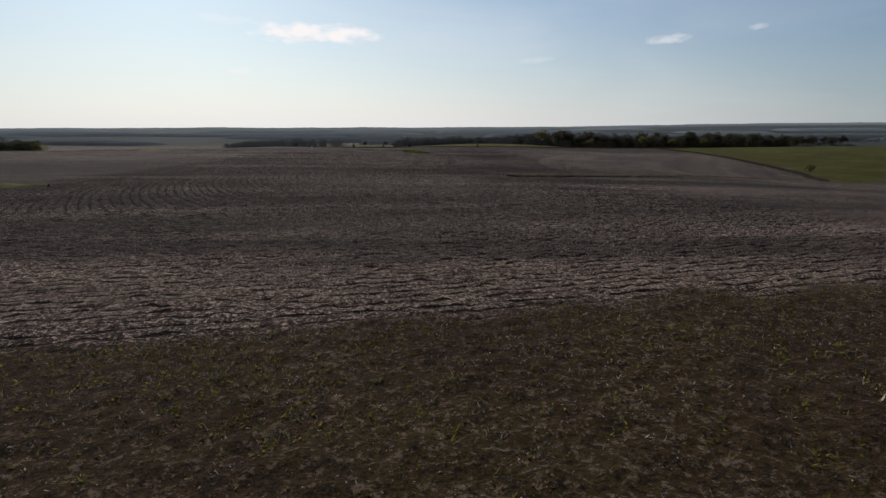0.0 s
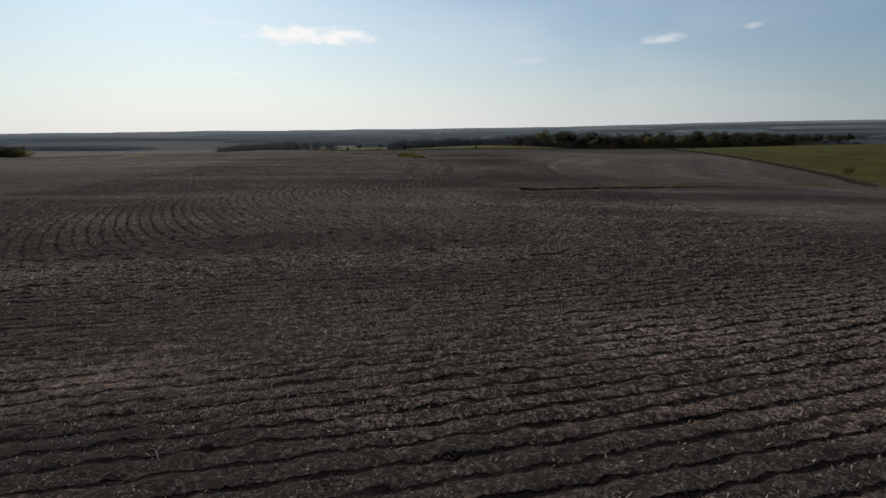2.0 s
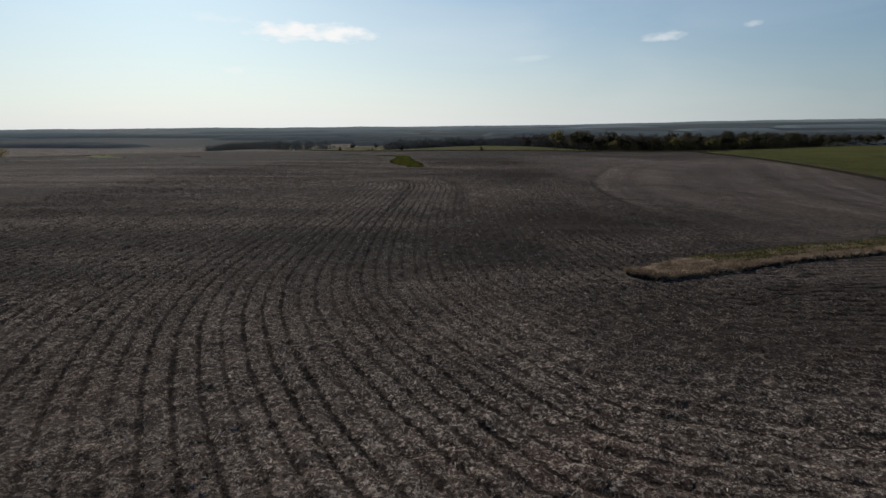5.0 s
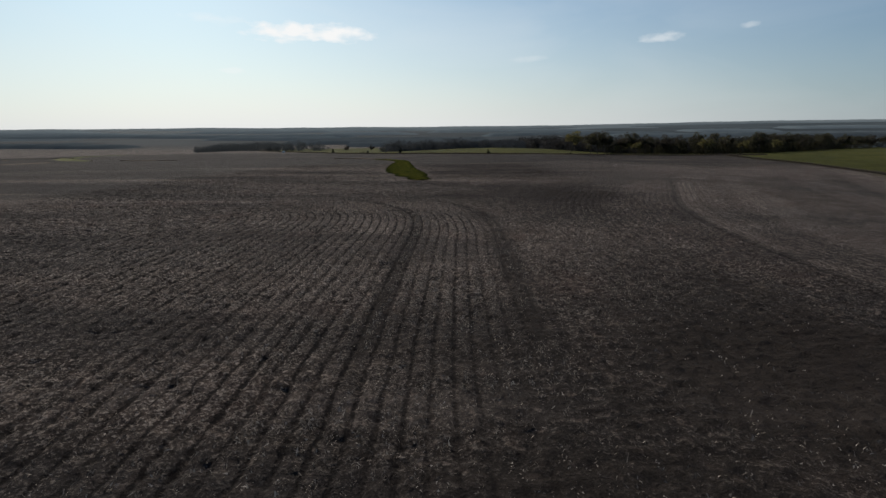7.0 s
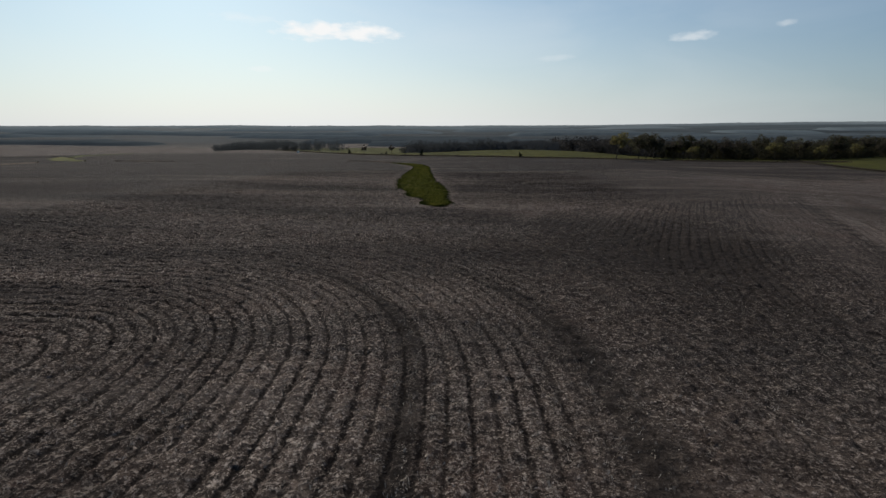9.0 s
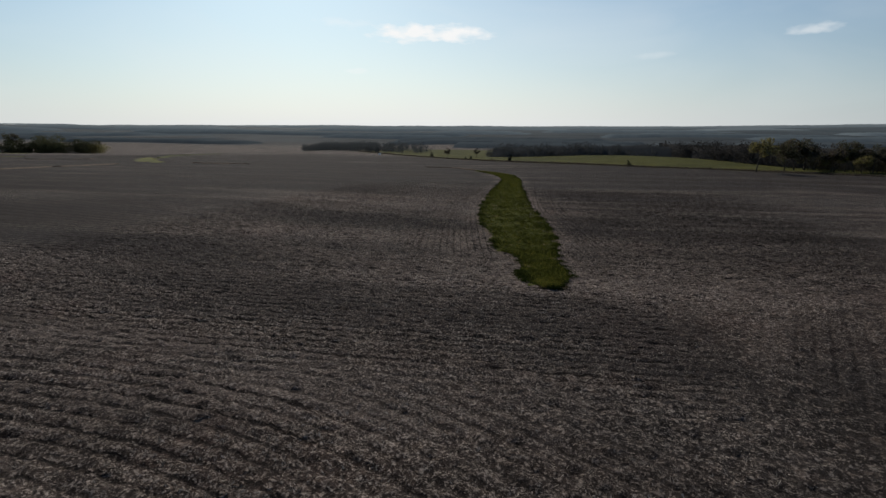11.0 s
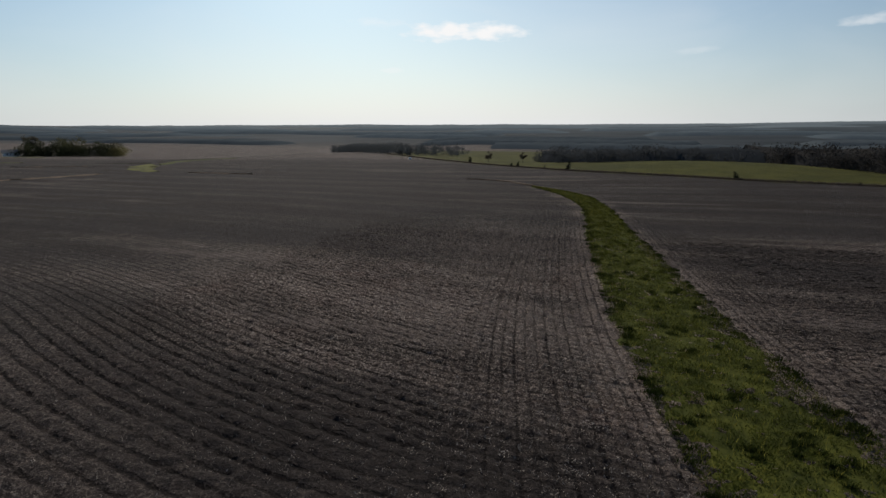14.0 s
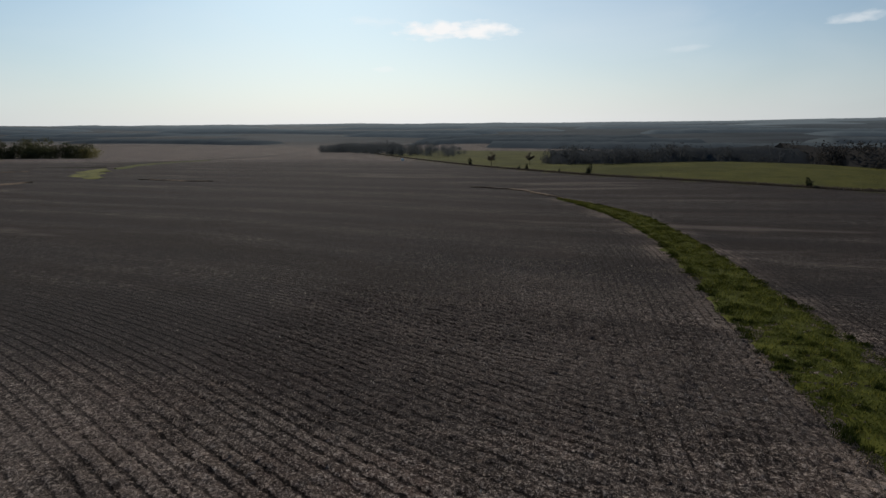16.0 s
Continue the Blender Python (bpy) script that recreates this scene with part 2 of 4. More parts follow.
# ---- materials ----
class Mat:
    """A small wrapper that writes node materials in few lines."""

    def __init__(self, name, rough=0.9, spec=0.15):
        self.m = bpy.data.materials.new(name)
        self.m.use_nodes = True
        self.t = self.m.node_tree
        self.b = self.t.nodes["Principled BSDF"]
        self.b.inputs["Roughness"].default_value = rough
        self.b.inputs["Specular IOR Level"].default_value = spec

    def put(self, node, key, v):
        if isinstance(v, bpy.types.NodeSocket):
            self.t.links.new(v, node.inputs[key])
        elif isinstance(v, tuple) and len(v) == 3 and node.inputs[key].type == "RGBA":
            node.inputs[key].default_value = (*v, 1)
        else:
            node.inputs[key].default_value = v

    def math(self, op, a, b=0.0, clamp=False):
        n = self.t.nodes.new("ShaderNodeMath")
        n.operation, n.use_clamp = op, clamp
        self.put(n, 0, a), self.put(n, 1, b)
        return n.outputs[0]

    def ramp(self, v, lo, hi, a=0.0, b=1.0):
        n = self.t.nodes.new("ShaderNodeMapRange")
        n.interpolation_type = "SMOOTHSTEP"
        for k, q in zip((0, 1, 2, 3, 4), (v, lo, hi, a, b)):
            self.put(n, k, q)
        return n.outputs[0]

    def mix(self, fac, a, b, kind="MIX"):
        n = self.t.nodes.new("ShaderNodeMix")
        n.data_type, n.blend_type = "RGBA", kind
        self.put(n, 0, fac), self.put(n, 6, a), self.put(n, 7, b)
        return n.outputs[2]

    def place(self, scale=(1, 1, 1)):
        g = self.t.nodes.new("ShaderNodeNewGeometry")
        n = self.t.nodes.new("ShaderNodeMapping")
        n.inputs["Scale"].default_value = scale
        self.t.links.new(g.outputs["Position"], n.inputs[0])
        return n.outputs[0]

    def noise(self, scale, detail=3.0, rough=0.55, vector=None, distortion=0.0):
        n = self.t.nodes.new("ShaderNodeTexNoise")
        for k, v in (("Scale", scale), ("Detail", detail), ("Roughness", rough), ("Distortion", distortion)):
            n.inputs[k].default_value = v
        self.t.links.new(vector or self.place(), n.inputs["Vector"])
        return n.outputs[0]

    def along(self, value, scale):
        n = self.t.nodes.new("ShaderNodeTexNoise")
        n.noise_dimensions = "1D"
        n.inputs["Scale"].default_value, n.inputs["Detail"].default_value = scale, 2.0
        self.t.links.new(value, n.inputs["W"])
        return n.outputs[0]

    def voronoi(self, scale, out="Distance", vector=None):
        n = self.t.nodes.new("ShaderNodeTexVoronoi")
        n.inputs["Scale"].default_value = scale
        self.t.links.new(vector or self.place(), n.inputs["Vector"])
        return n.outputs[out]

    def attr(self, name):
        n = self.t.nodes.new("ShaderNodeAttribute")
        n.attribute_name = name
        return n.outputs["Fac"]

    def island(self):
        return self.t.nodes.new("ShaderNodeNewGeometry").outputs["Random Per Island"]

    def objrandom(self):
        return self.t.nodes.new("ShaderNodeObjectInfo").outputs["Random"]

    def bump(self, h, distance, strength=1.0):
        n = self.t.nodes.new("ShaderNodeBump")
        self.put(n, "Height", h), self.put(n, "Distance", distance), self.put(n, "Strength", strength)
        self.t.links.new(n.outputs[0], self.b.inputs["Normal"])

    def done(self, colour):
        self.put(self.b, "Base Color", colour)
        return self.m


def soil_material():
    m = Mat("tilled_soil", 1.0, 0.04)
    u_main, u_bend, u_head = m.attr("u_main"), m.attr("u_bend"), m.attr("u_head")
    w_bend, w_head, weedy, pale, pasture, far = m.attr("w_bend"), m.attr("w_head"), m.attr("weedy"), m.attr("pale"), m.attr("pasture"), m.attr("far")
    wob = m.math("ADD", m.math("MULTIPLY", m.math("SUBTRACT", m.noise(0.30, 2), 0.5), 0.22), m.math("MULTIPLY", m.math("SUBTRACT", m.noise(4.0, 3), 0.5), 0.20))
    wob = m.math("MULTIPLY", wob, m.math("SUBTRACT", 1.0, m.math("MULTIPLY", m.attr("subsoil"), 0.6)))

    jag = m.math("MULTIPLY", m.math("SUBTRACT", m.noise(7.5, 3, 0.7), 0.5), 1.6)
    jag = m.math("ADD", jag, m.math("MULTIPLY", m.math("SUBTRACT", m.noise(2.3, 3, 0.6), 0.5), 0.9))
    jag = m.math("MULTIPLY", jag, m.math("SUBTRACT", 1.0, m.math("MULTIPLY", m.attr("subsoil"), 0.5)))

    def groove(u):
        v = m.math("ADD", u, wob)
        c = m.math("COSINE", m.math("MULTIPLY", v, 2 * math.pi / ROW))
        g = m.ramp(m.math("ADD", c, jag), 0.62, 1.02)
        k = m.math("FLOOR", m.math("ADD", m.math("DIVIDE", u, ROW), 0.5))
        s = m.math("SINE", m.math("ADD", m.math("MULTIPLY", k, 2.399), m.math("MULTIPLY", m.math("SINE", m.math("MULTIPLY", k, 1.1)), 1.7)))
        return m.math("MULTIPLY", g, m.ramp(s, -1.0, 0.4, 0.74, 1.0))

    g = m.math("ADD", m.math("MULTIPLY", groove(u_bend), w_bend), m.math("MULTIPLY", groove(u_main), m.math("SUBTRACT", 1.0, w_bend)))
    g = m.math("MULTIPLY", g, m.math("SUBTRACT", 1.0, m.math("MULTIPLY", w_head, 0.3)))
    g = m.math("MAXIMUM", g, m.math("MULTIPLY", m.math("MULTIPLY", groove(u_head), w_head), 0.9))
    broken = m.ramp(m.noise(1.1, 4, 0.7), 0.34, 0.52, 0.62, 1.0)
    fade = m.ramp(m.noise(0.075, 3), 0.36, 0.56, 0.65, 1.0)

    def swath(u):
        return m.math("ADD", m.math("MULTIPLY", m.along(u, 0.16), 0.62), m.math("MULTIPLY", m.noise(0.055, 3, 0.6), 0.38))

    sw = m.math("ADD", m.math("MULTIPLY", swath(u_bend), w_bend), m.math("MULTIPLY", swath(u_main), m.math("SUBTRACT", 1.0, w_bend)))
    pass_band = m.math("ADD", m.math("MULTIPLY", m.along(m.math("ADD", u_main, m.math("MULTIPLY", m.noise(0.02, 2), 14.0)), 0.085), 0.8), m.math("MULTIPLY", m.noise(0.03, 3), 0.2))
    bare = m.math("MULTIPLY", m.math("SUBTRACT", 1.0, m.math("MAXIMUM", weedy, pasture), True), m.attr("row_depth"))
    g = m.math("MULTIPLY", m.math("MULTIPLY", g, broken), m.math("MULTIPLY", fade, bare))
    # tone: dark loam, drier grey-brown patches, chaff
    big, mid, fine = m.noise(0.035, 4, 0.6), m.noise(0.42, 5, 0.65), m.noise(5.5, 6, 0.75)
    c = m.mix(m.ramp(big, 0.35, 0.66), (0.098, 0.073, 0.060), (0.152, 0.115, 0.095))
    c = m.mix(m.ramp(sw, 0.42, 0.60, 0.55, 0.0), c, (0.046, 0.034, 0.028))
    c = m.mix(m.ramp(sw, 0.50, 0.66, 0.0, 0.6), c, (0.205, 0.158, 0.130))
    c = m.mix(m.ramp(pass_band, 0.38, 0.52, 0.65, 0.0), c, (0.038, 0.030, 0.027))
    c = m.mix(m.ramp(pass_band, 0.53, 0.64, 0.0, 0.35), c, (0.18, 0.140, 0.121))
    c = m.mix(m.ramp(mid, 0.36, 0.66), m.mix(0.55, c, (0.036, 0.027, 0.0215)), c)
    c = m.mix(m.ramp(m.noise(0.13, 3), 0.53, 0.74, 0.0, 0.7), c, (0.108, 0.066, 0.052))
    c = m.mix(m.ramp(m.noise(0.06, 4, 0.6, m.place((0.22, 1.0, 1.0))), 0.50, 0.66, 0.0, 0.6), c, (0.036, 0.033, 0.031))
    # wet soil, together with distance shade that is painted dark
    c = m.mix(m.math("MULTIPLY", m.attr("damp_shade"), m.ramp(m.noise(0.11, 4, 0.6), 0.3, 0.6, 0.7, 1.0)), c, (0.029, 0.0258, 0.0232))
    lump = m.noise(2.0, 4, 0.62)
    c = m.mix(m.ramp(lump, 0.33, 0.49, 0.55, 0.0), c, (0.022, 0.0165, 0.0135))
    c = m.mix(m.ramp(lump, 0.54, 0.68, 0.0, 0.55), c, (0.25, 0.190, 0.152))
    c = m.mix(m.math("MULTIPLY", pale, m.ramp(m.noise(0.5, 5, 0.75), 0.35, 0.56, 0.0, 0.9)), c, (0.275, 0.212, 0.170))
    c = m.mix(m.math("MULTIPLY", weedy, 0.9), c, m.mix(m.ramp(m.noise(0.22, 4, 0.6), 0.42, 0.68), (0.041, 0.0255, 0.0135), (0.045, 0.0345, 0.0125)))
    clump = m.noise(4.2, 6, 0.78)
    chaff = m.math("MAXIMUM", m.ramp(clump, 0.55, 0.61), m.math("MULTIPLY", m.ramp(m.noise(8.0, 3, 0.7), 0.57, 0.615), 0.95))
    chaff = m.math("MULTIPLY", chaff, m.ramp(m.math("ADD", m.math("MULTIPLY", m.noise(0.25, 4, 0.65), 0.5), m.math("MULTIPLY", sw, 0.5)), 0.38, 0.60, 0.3, 1.0))
    chaff = m.math("MULTIPLY", chaff, m.math("SUBTRACT", 1.0, m.math("MULTIPLY", weedy, 0.8)))
    chaff = m.math("MULTIPLY", chaff, m.math("SUBTRACT", 1.0, m.math("MULTIPLY", m.attr("damp_shade"), 0.72)))
    c = m.mix(m.math("MULTIPLY", chaff, m.math("SUBTRACT", 1.0, m.math("MULTIPLY", g, 0.7))), c, m.mix(big, (0.62, 0.52, 0.435), (0.50, 0.415, 0.345)))
    # near-black flecks stand in for shade in the crevices between crumbs
    c = m.mix(m.ramp(clump, 0.37, 0.47, 0.75, 0.0), c, (0.020, 0.0155, 0.013))
    c = m.mix(m.ramp(fine, 0.38, 0.46, 0.85, 0.0), c, (0.014, 0.011, 0.0098))
    crumb = m.noise(9.0, 3, 0.7)
    c = m.mix(m.ramp(crumb, 0.37, 0.44, 0.7, 0.0), c, (0.012, 0.0095, 0.008))
    c = m.mix(m.math("MULTIPLY", bare, m.math("MULTIPLY", m.ramp(crumb, 0.56, 0.62, 0.0, 0.6), m.math("SUBTRACT", 1.0, m.math("MULTIPLY", m.attr("damp_shade"), 0.6)))), c, (0.42, 0.345, 0.285))
    c = m.mix(m.math("MULTIPLY", m.attr("damp_shade"), m.ramp(pass_band, 0.40, 0.60, 0.85, 0.25)), c, (0.034, 0.0268, 0.0222))
    across = m.noise(0.10, 4, 0.6, m.place((0.16, 1.0, 1.0)))
    c = m.mix(m.math("MULTIPLY", bare, m.ramp(across, 0.40, 0.52, 0.5, 0.0)), c, (0.034, 0.029, 0.027))
    c = m.mix(m.math("MULTIPLY", bare, m.ramp(across, 0.57, 0.68, 0.0, 0.35)), c, (0.20, 0.160, 0.135))
    # shade inside the furrows, painted near-black along each row
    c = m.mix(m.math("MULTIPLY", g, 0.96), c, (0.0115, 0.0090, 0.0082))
    c = m.mix(m.attr("subsoil"), c, m.mix(1.0, c, (1.06, 0.985, 0.95), "MULTIPLY"))
    grass = m.mix(m.ramp(m.noise(0.06, 5, 0.65), 0.38, 0.66), (0.048, 0.048, 0.011), (0.088, 0.082, 0.017))
    grass = m.mix(m.ramp(m.noise(1.1, 4, 0.7), 0.4, 0.7, 0.5, 0.0), grass, (0.042, 0.043, 0.013))
    c = m.mix(pasture, c, grass)
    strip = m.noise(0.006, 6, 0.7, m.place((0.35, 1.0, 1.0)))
    # haze painted into the ground colour: blue-grey that pales with distance
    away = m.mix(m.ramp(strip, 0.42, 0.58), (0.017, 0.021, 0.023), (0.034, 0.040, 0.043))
    away = m.mix(m.attr("far_haze"), away, m.mix(m.ramp(strip, 0.42, 0.58), (0.054, 0.066, 0.070), (0.082, 0.094, 0.096)))
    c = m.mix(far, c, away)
    h = m.math("ADD", m.math("MULTIPLY", fine, 0.9), m.math("ADD", m.math("MULTIPLY", clump, 1.3), m.math("MULTIPLY", crumb, 0.5)))
    h = m.math("ADD", h, m.math("ADD", m.math("MULTIPLY", chaff, 0.35), m.math("MULTIPLY", lump, 1.2)))
    h = m.math("SUBTRACT", h, m.math("MULTIPLY", g, 0.8))
    m.bump(h, 0.14, m.math("SUBTRACT", 1.0, far))
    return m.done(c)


def leaf_material(name, dark, light, trans=0.25, grain=0.35, patchy=0.4):
    m = Mat(name, 0.9, 0.06)
    c = m.mix(m.island(), dark, light)
    c = m.mix(m.ramp(m.noise(grain, 3), 0.35, 0.7), m.mix(patchy, c, dark), c)
    if trans:
        t = m.t.nodes.new("ShaderNodeBsdfTranslucent")
        mixer = m.t.nodes.new("ShaderNodeMixShader")
        mixer.inputs[0].default_value = trans
        m.t.links.new(c, t.inputs[0])
        m.t.links.new(m.b.outputs[0], mixer.inputs[1])
        m.t.links.new(t.outputs[0], mixer.inputs[2])
        m.t.links.new(mixer.outputs[0], m.t.nodes["Material Output"].inputs[0])
    return m.done(c)


def plain(name, a, b, scale=3.0, rough=0.85, spec=0.2):
    m = Mat(name, rough, spec)
    n = m.noise(scale, 5, 0.65)
    m.bump(n, 0.02, 0.6)
    return m.done(m.mix(m.ramp(n, 0.35, 0.68), a, b))


SOIL = soil_material()
GRASS = leaf_material("meadow_grass", (0.030, 0.039, 0.007), (0.100, 0.107, 0.017), 0.38, 0.9, 0.65)
TUSSOCK = leaf_material("tussock_grass", (0.016, 0.024, 0.005), (0.070, 0.082, 0.015), 0.18, 0.9, 0.6)
DEAD = leaf_material("dead_grass", (0.17, 0.120, 0.080), (0.46, 0.345, 0.235), 0.2, 0.8, 0.7)
WEED = leaf_material("weed_leaf", (0.060, 0.060, 0.014), (0.25, 0.225, 0.042), 0.4)
STRAW = leaf_material("stalk_residue", (0.07, 0.056, 0.045), (0.54, 0.465, 0.385), 0.25)
STRAW.node_tree.nodes["Principled BSDF"].inputs["Specular IOR Level"].default_value = 0.0
LEAF_DARK = leaf_material("tree_leaf_dark", (0.052, 0.052, 0.027), (0.088, 0.083, 0.042), 0.5)
LEAF_OCHRE = leaf_material("tree_leaf_ochre", (0.115, 0.100, 0.038), (0.23, 0.200, 0.078), 0.5)
LEAF_SPRING = leaf_material("tree_leaf_spring", (0.065, 0.066, 0.020), (0.13, 0.12, 0.034), 0.4)
TWIG = leaf_material("bare_twigs", (0.060, 0.049, 0.040), (0.098, 0.080, 0.064), 0.4)
CEDAR = leaf_material("cedar_leaf", (0.010, 0.015, 0.008), (0.024, 0.030, 0.014), 0.0)
BARK = plain("bark", (0.035, 0.028, 0.022), (0.075, 0.062, 0.05), 6.0)
TURF = plain("turf_base", (0.036, 0.041, 0.009), (0.078, 0.080, 0.015), 0.9, 1.0, 0.05)
BANK = plain("dead_turf", (0.055, 0.038, 0.026), (0.19, 0.135, 0.092), 1.3, 1.0, 0.05)
# soil of the bank's cut front, with its shade painted in
CUT_SHADE = plain("shaded_cut_soil", (0.016, 0.013, 0.011), (0.042, 0.032, 0.025), 2.5, 1.0, 0.04)
WHITE = plain("white_siding", (0.62, 0.63, 0.63), (0.78, 0.78, 0.77), 0.6)
# grey stands in for shade on white barn walls turned from the sun
SIDING = plain("shaded_siding", (0.17, 0.175, 0.18), (0.27, 0.27, 0.275), 0.6)
ROOF = plain("grey_metal_roof", (0.07, 0.075, 0.08), (0.12, 0.125, 0.13), 0.4, 0.7, 0.2)
GLASS = plain("dark_glass", (0.02, 0.024, 0.028), (0.03, 0.034, 0.04), 0.4, 0.2, 0.5)


# ---- ground ----
def axis(lo, hi, step, far, grow):
    mid = list(np.arange(lo, hi, step))
    up, s, v = [], step, hi
    while v < far:
        up.append(v)
        s *= grow
        v += s
    down, s, v = [], step, lo
    while v > -far:
        s *= grow
        v -= s
        down.append(v)
    return np.array(down[::-1] + mid + up)


def weed_share(x, y):
    edge = 11.8 + 0.235 * x - 0.004 * np.clip(x, 0, 30) ** 2 + 0.5 * waves(x, y, 5, 8)
    return 1 - smooth01((y - edge) / 1.4 + 0.5)


FENCE = spline([(150, 320), (110, 318), (64, 330), (36, 337), (23, 343), (-10, 367), (-26, 381), (-48, 406), (-77, 440), (-112, 485), (-150, 540), (-175, 575)], 3.0)
BORDER = spline([(91, 122), (94, 132), (98, 141), (105, 167), (113.5, 205), (118, 245), (121, 280), (130, 318), (142, 350)], 3.0)


def pasture_share(x, y):
    a = np.zeros(x.shape)
    n = (np.abs(x) < 700) & (y > 60) & (y < 800)
    xn, yn = x[n], y[n]
    beyond = smooth01(side_distance(xn, yn, FENCE) / 1.5) * smooth01((xn + 190) / 20)
    right = smooth01(side_distance(xn, yn, BORDER) / 1.5) * smooth01((yn - 113 - 0.45 * (xn - 90) + 2 * waves(xn, yn, 25, 12)) / 5) * smooth01((xn - 88) / 6)
    a[n] = np.maximum(beyond * (yn < 700), right)
    return a


PITS = ((-6.45, 110.6, 0.55, 0.15), (-14.9, 107.1, 0.26, 0.16))  # animal diggings: x, y, radius, depth


def wet_share(x, y):
    """The wet hollow beside the bank: bare dark soil with the rows washed out."""
    a = np.exp(-(((x - 2) / 6.5) ** 2 + ((y - 84.5) / 5.5) ** 2))
    return np.maximum(a, np.exp(-(((x - 12) / 9) ** 2 + ((y - 96) / 7) ** 2)))


def build_ground():
    X, Y = np.meshgrid(axis(-46, 20, 0.205, 4700, 1.07), axis(5, 245, 0.165, 4700, 1.07))
    Z = height(X, Y)
    main, bend, head, w_bend, w_head = row_fields(X, Y)
    weedy = weed_share(X, Y) * smooth01((150 - np.abs(X)) / 70) * smooth01((60 - Y) / 20)
    pasture = pasture_share(X, Y)
    dl, dr = side_distance(X.ravel(), Y.ravel(), STRIP_LEFT[::2]).reshape(X.shape), side_distance(X.ravel(), Y.ravel(), STRIP_RIGHT[::2]).reshape(X.shape)
    rim = np.where(dl < 0, -dl / 3.8, np.where(dr > 0, dr / 3.0, 0))
    pale = (1 - smooth01(rim)) * smooth01((Y - 168) / 6) * (Y < 345)
    for px, py, r in ((-4.5, 211.5, 4), (5, 117, 2.2), (-7.5, 25.6, 2.6), (-15.5, 42.5, 2.4), (-3, 173, 3.0)):
        pale = np.maximum(pale, 0.7 * np.exp(-(((X - px) ** 2 + ((Y - py) * 1.6) ** 2) / r ** 2)))
    pale = np.maximum(pale, 0.4 * smooth01((Y - 10) / 4) * (1 - smooth01((Y - 18 - 0.25 * X + 2.5 * waves(X, Y, 14, 15)) / 6)) * smooth01((90 - np.abs(X)) / 40))
    for px, py, rx, ry, v in ((-24, 183, 16, 9, 0.45), (-48, 221, 13, 8, 0.35), (-36, 215, 11, 8, 0.3), (-17, 186, 5, 8, 0.7), (-22, 184, 8, 6, 0.65), (-13.5, 184, 3, 9, 0.8), (-38, 186, 14, 5, 0.6), (-28, 236, 12, 5, 0.4), (-16, 114, 10, 12, 0.12), (7, 121, 9, 8, 0.3), (-8, 60, 12, 8, 0.3), (-44, 192, 12, 10, 0.4), (4, 180, 9, 9, 0.45)):
        pale = np.maximum(pale, v * np.exp(-(((X - px) / rx) ** 2 + ((Y - py) / ry) ** 2)))
    track = np.abs(side_distance(X.ravel(), Y.ravel(), np.array([(-178, 286), (-174.5, 300), (-171, 318)]))).reshape(X.shape)
    pale = np.maximum(pale, 0.8 * np.exp(-(track / 2.0) ** 2))
    # ridges between the rows and rough clods, only where the mesh is fine enough
    fine = smooth01((X + 53) / 8) * smooth01((28 - X) / 8) * smooth01((253 - Y) / 8) * smooth01((Y + 3) / 8)
    wob = (0.03 + 0.04 * smooth01((Y - 30) / 14)) * waves(X, Y, 2.6, 21)
    gap = 0.5 + 0.5 * smooth01(0.62 + 0.55 * waves(X, Y, 2.1, 31))

    def furrow(u):
        return smooth01((np.cos((u + wob) * 2 * math.pi / ROW) - 0.2) / 0.75) * row_strength(u) * gap

    depth = 1 - 0.5 * smooth01((X - 4) / 5) * smooth01((Y - 95) / 10) * (1 - smooth01((Y - 170) / 10))
    seam = np.where(Y < 168, np.abs(X - 3), 50) * (Y > 90) + 50 * (Y <= 90)
    seam = np.minimum(seam, np.where(X > 0, np.abs(Y - 168 - 0.5 * (X - 2)), 50))
    depth = depth * (0.1 + 0.9 * smooth01(seam / 5))
    for px, py, rx, ry in ((-5, 28, 6, 2.2), (10, 68, 7, 5), (2, 92, 5, 10), (9, 112, 5, 8)):
        depth = depth * (1 - 0.8 * np.exp(-(((X - px) / rx) ** 2 + ((Y - py) / ry) ** 2)))
    depth = depth * (1 - 0.75 * wet_share(X, Y))
    lift = w_bend * furrow(bend) + (1 - w_bend) * furrow(main)
    knoll = 1 - smooth01((Y - 30) / 14)
    lift = 0.03 - (0.10 - 0.055 * knoll) * depth * lift * (1 - 0.3 * w_head) - 0.08 * w_head * furrow(head)
    clod = np.random.RandomState(5).normal(0, 1, X.shape)
    clod = (clod + np.roll(clod, 1, 0) + np.roll(clod, 1, 1) + np.roll(clod, (1, 1), (0, 1))) / 2
    clod = np.clip(clod, -1.2, 2.2) + 0.6 * (clod > 0.9)
    Z = Z + fine * (lift * (1 - weedy) * (1 - 0.8 * (rim <= 0) * (Y > 168)) + (0.036 - 0.010 * knoll) * clod + 0.03 * waves(X, Y, 7, 22))
    for px, py, r, dip in PITS:
        d = np.hypot(X - px, (Y - py) * 1.2) / r
        Z = Z - dip * np.exp(-d ** 4) + 0.10 * np.exp(-((d - 1.35) / 0.3) ** 2)
    ny, nx = X.shape
    i = np.arange(nx * ny, dtype=np.int32).reshape(ny, nx)
    faces = np.stack([i[:-1, :-1], i[:-1, 1:], i[1:, 1:], i[1:, :-1]], -1).reshape(-1, 4)
    me = mesh_np("ground", np.stack([X, Y, Z], -1), faces, True)
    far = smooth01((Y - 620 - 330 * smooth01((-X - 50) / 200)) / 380)
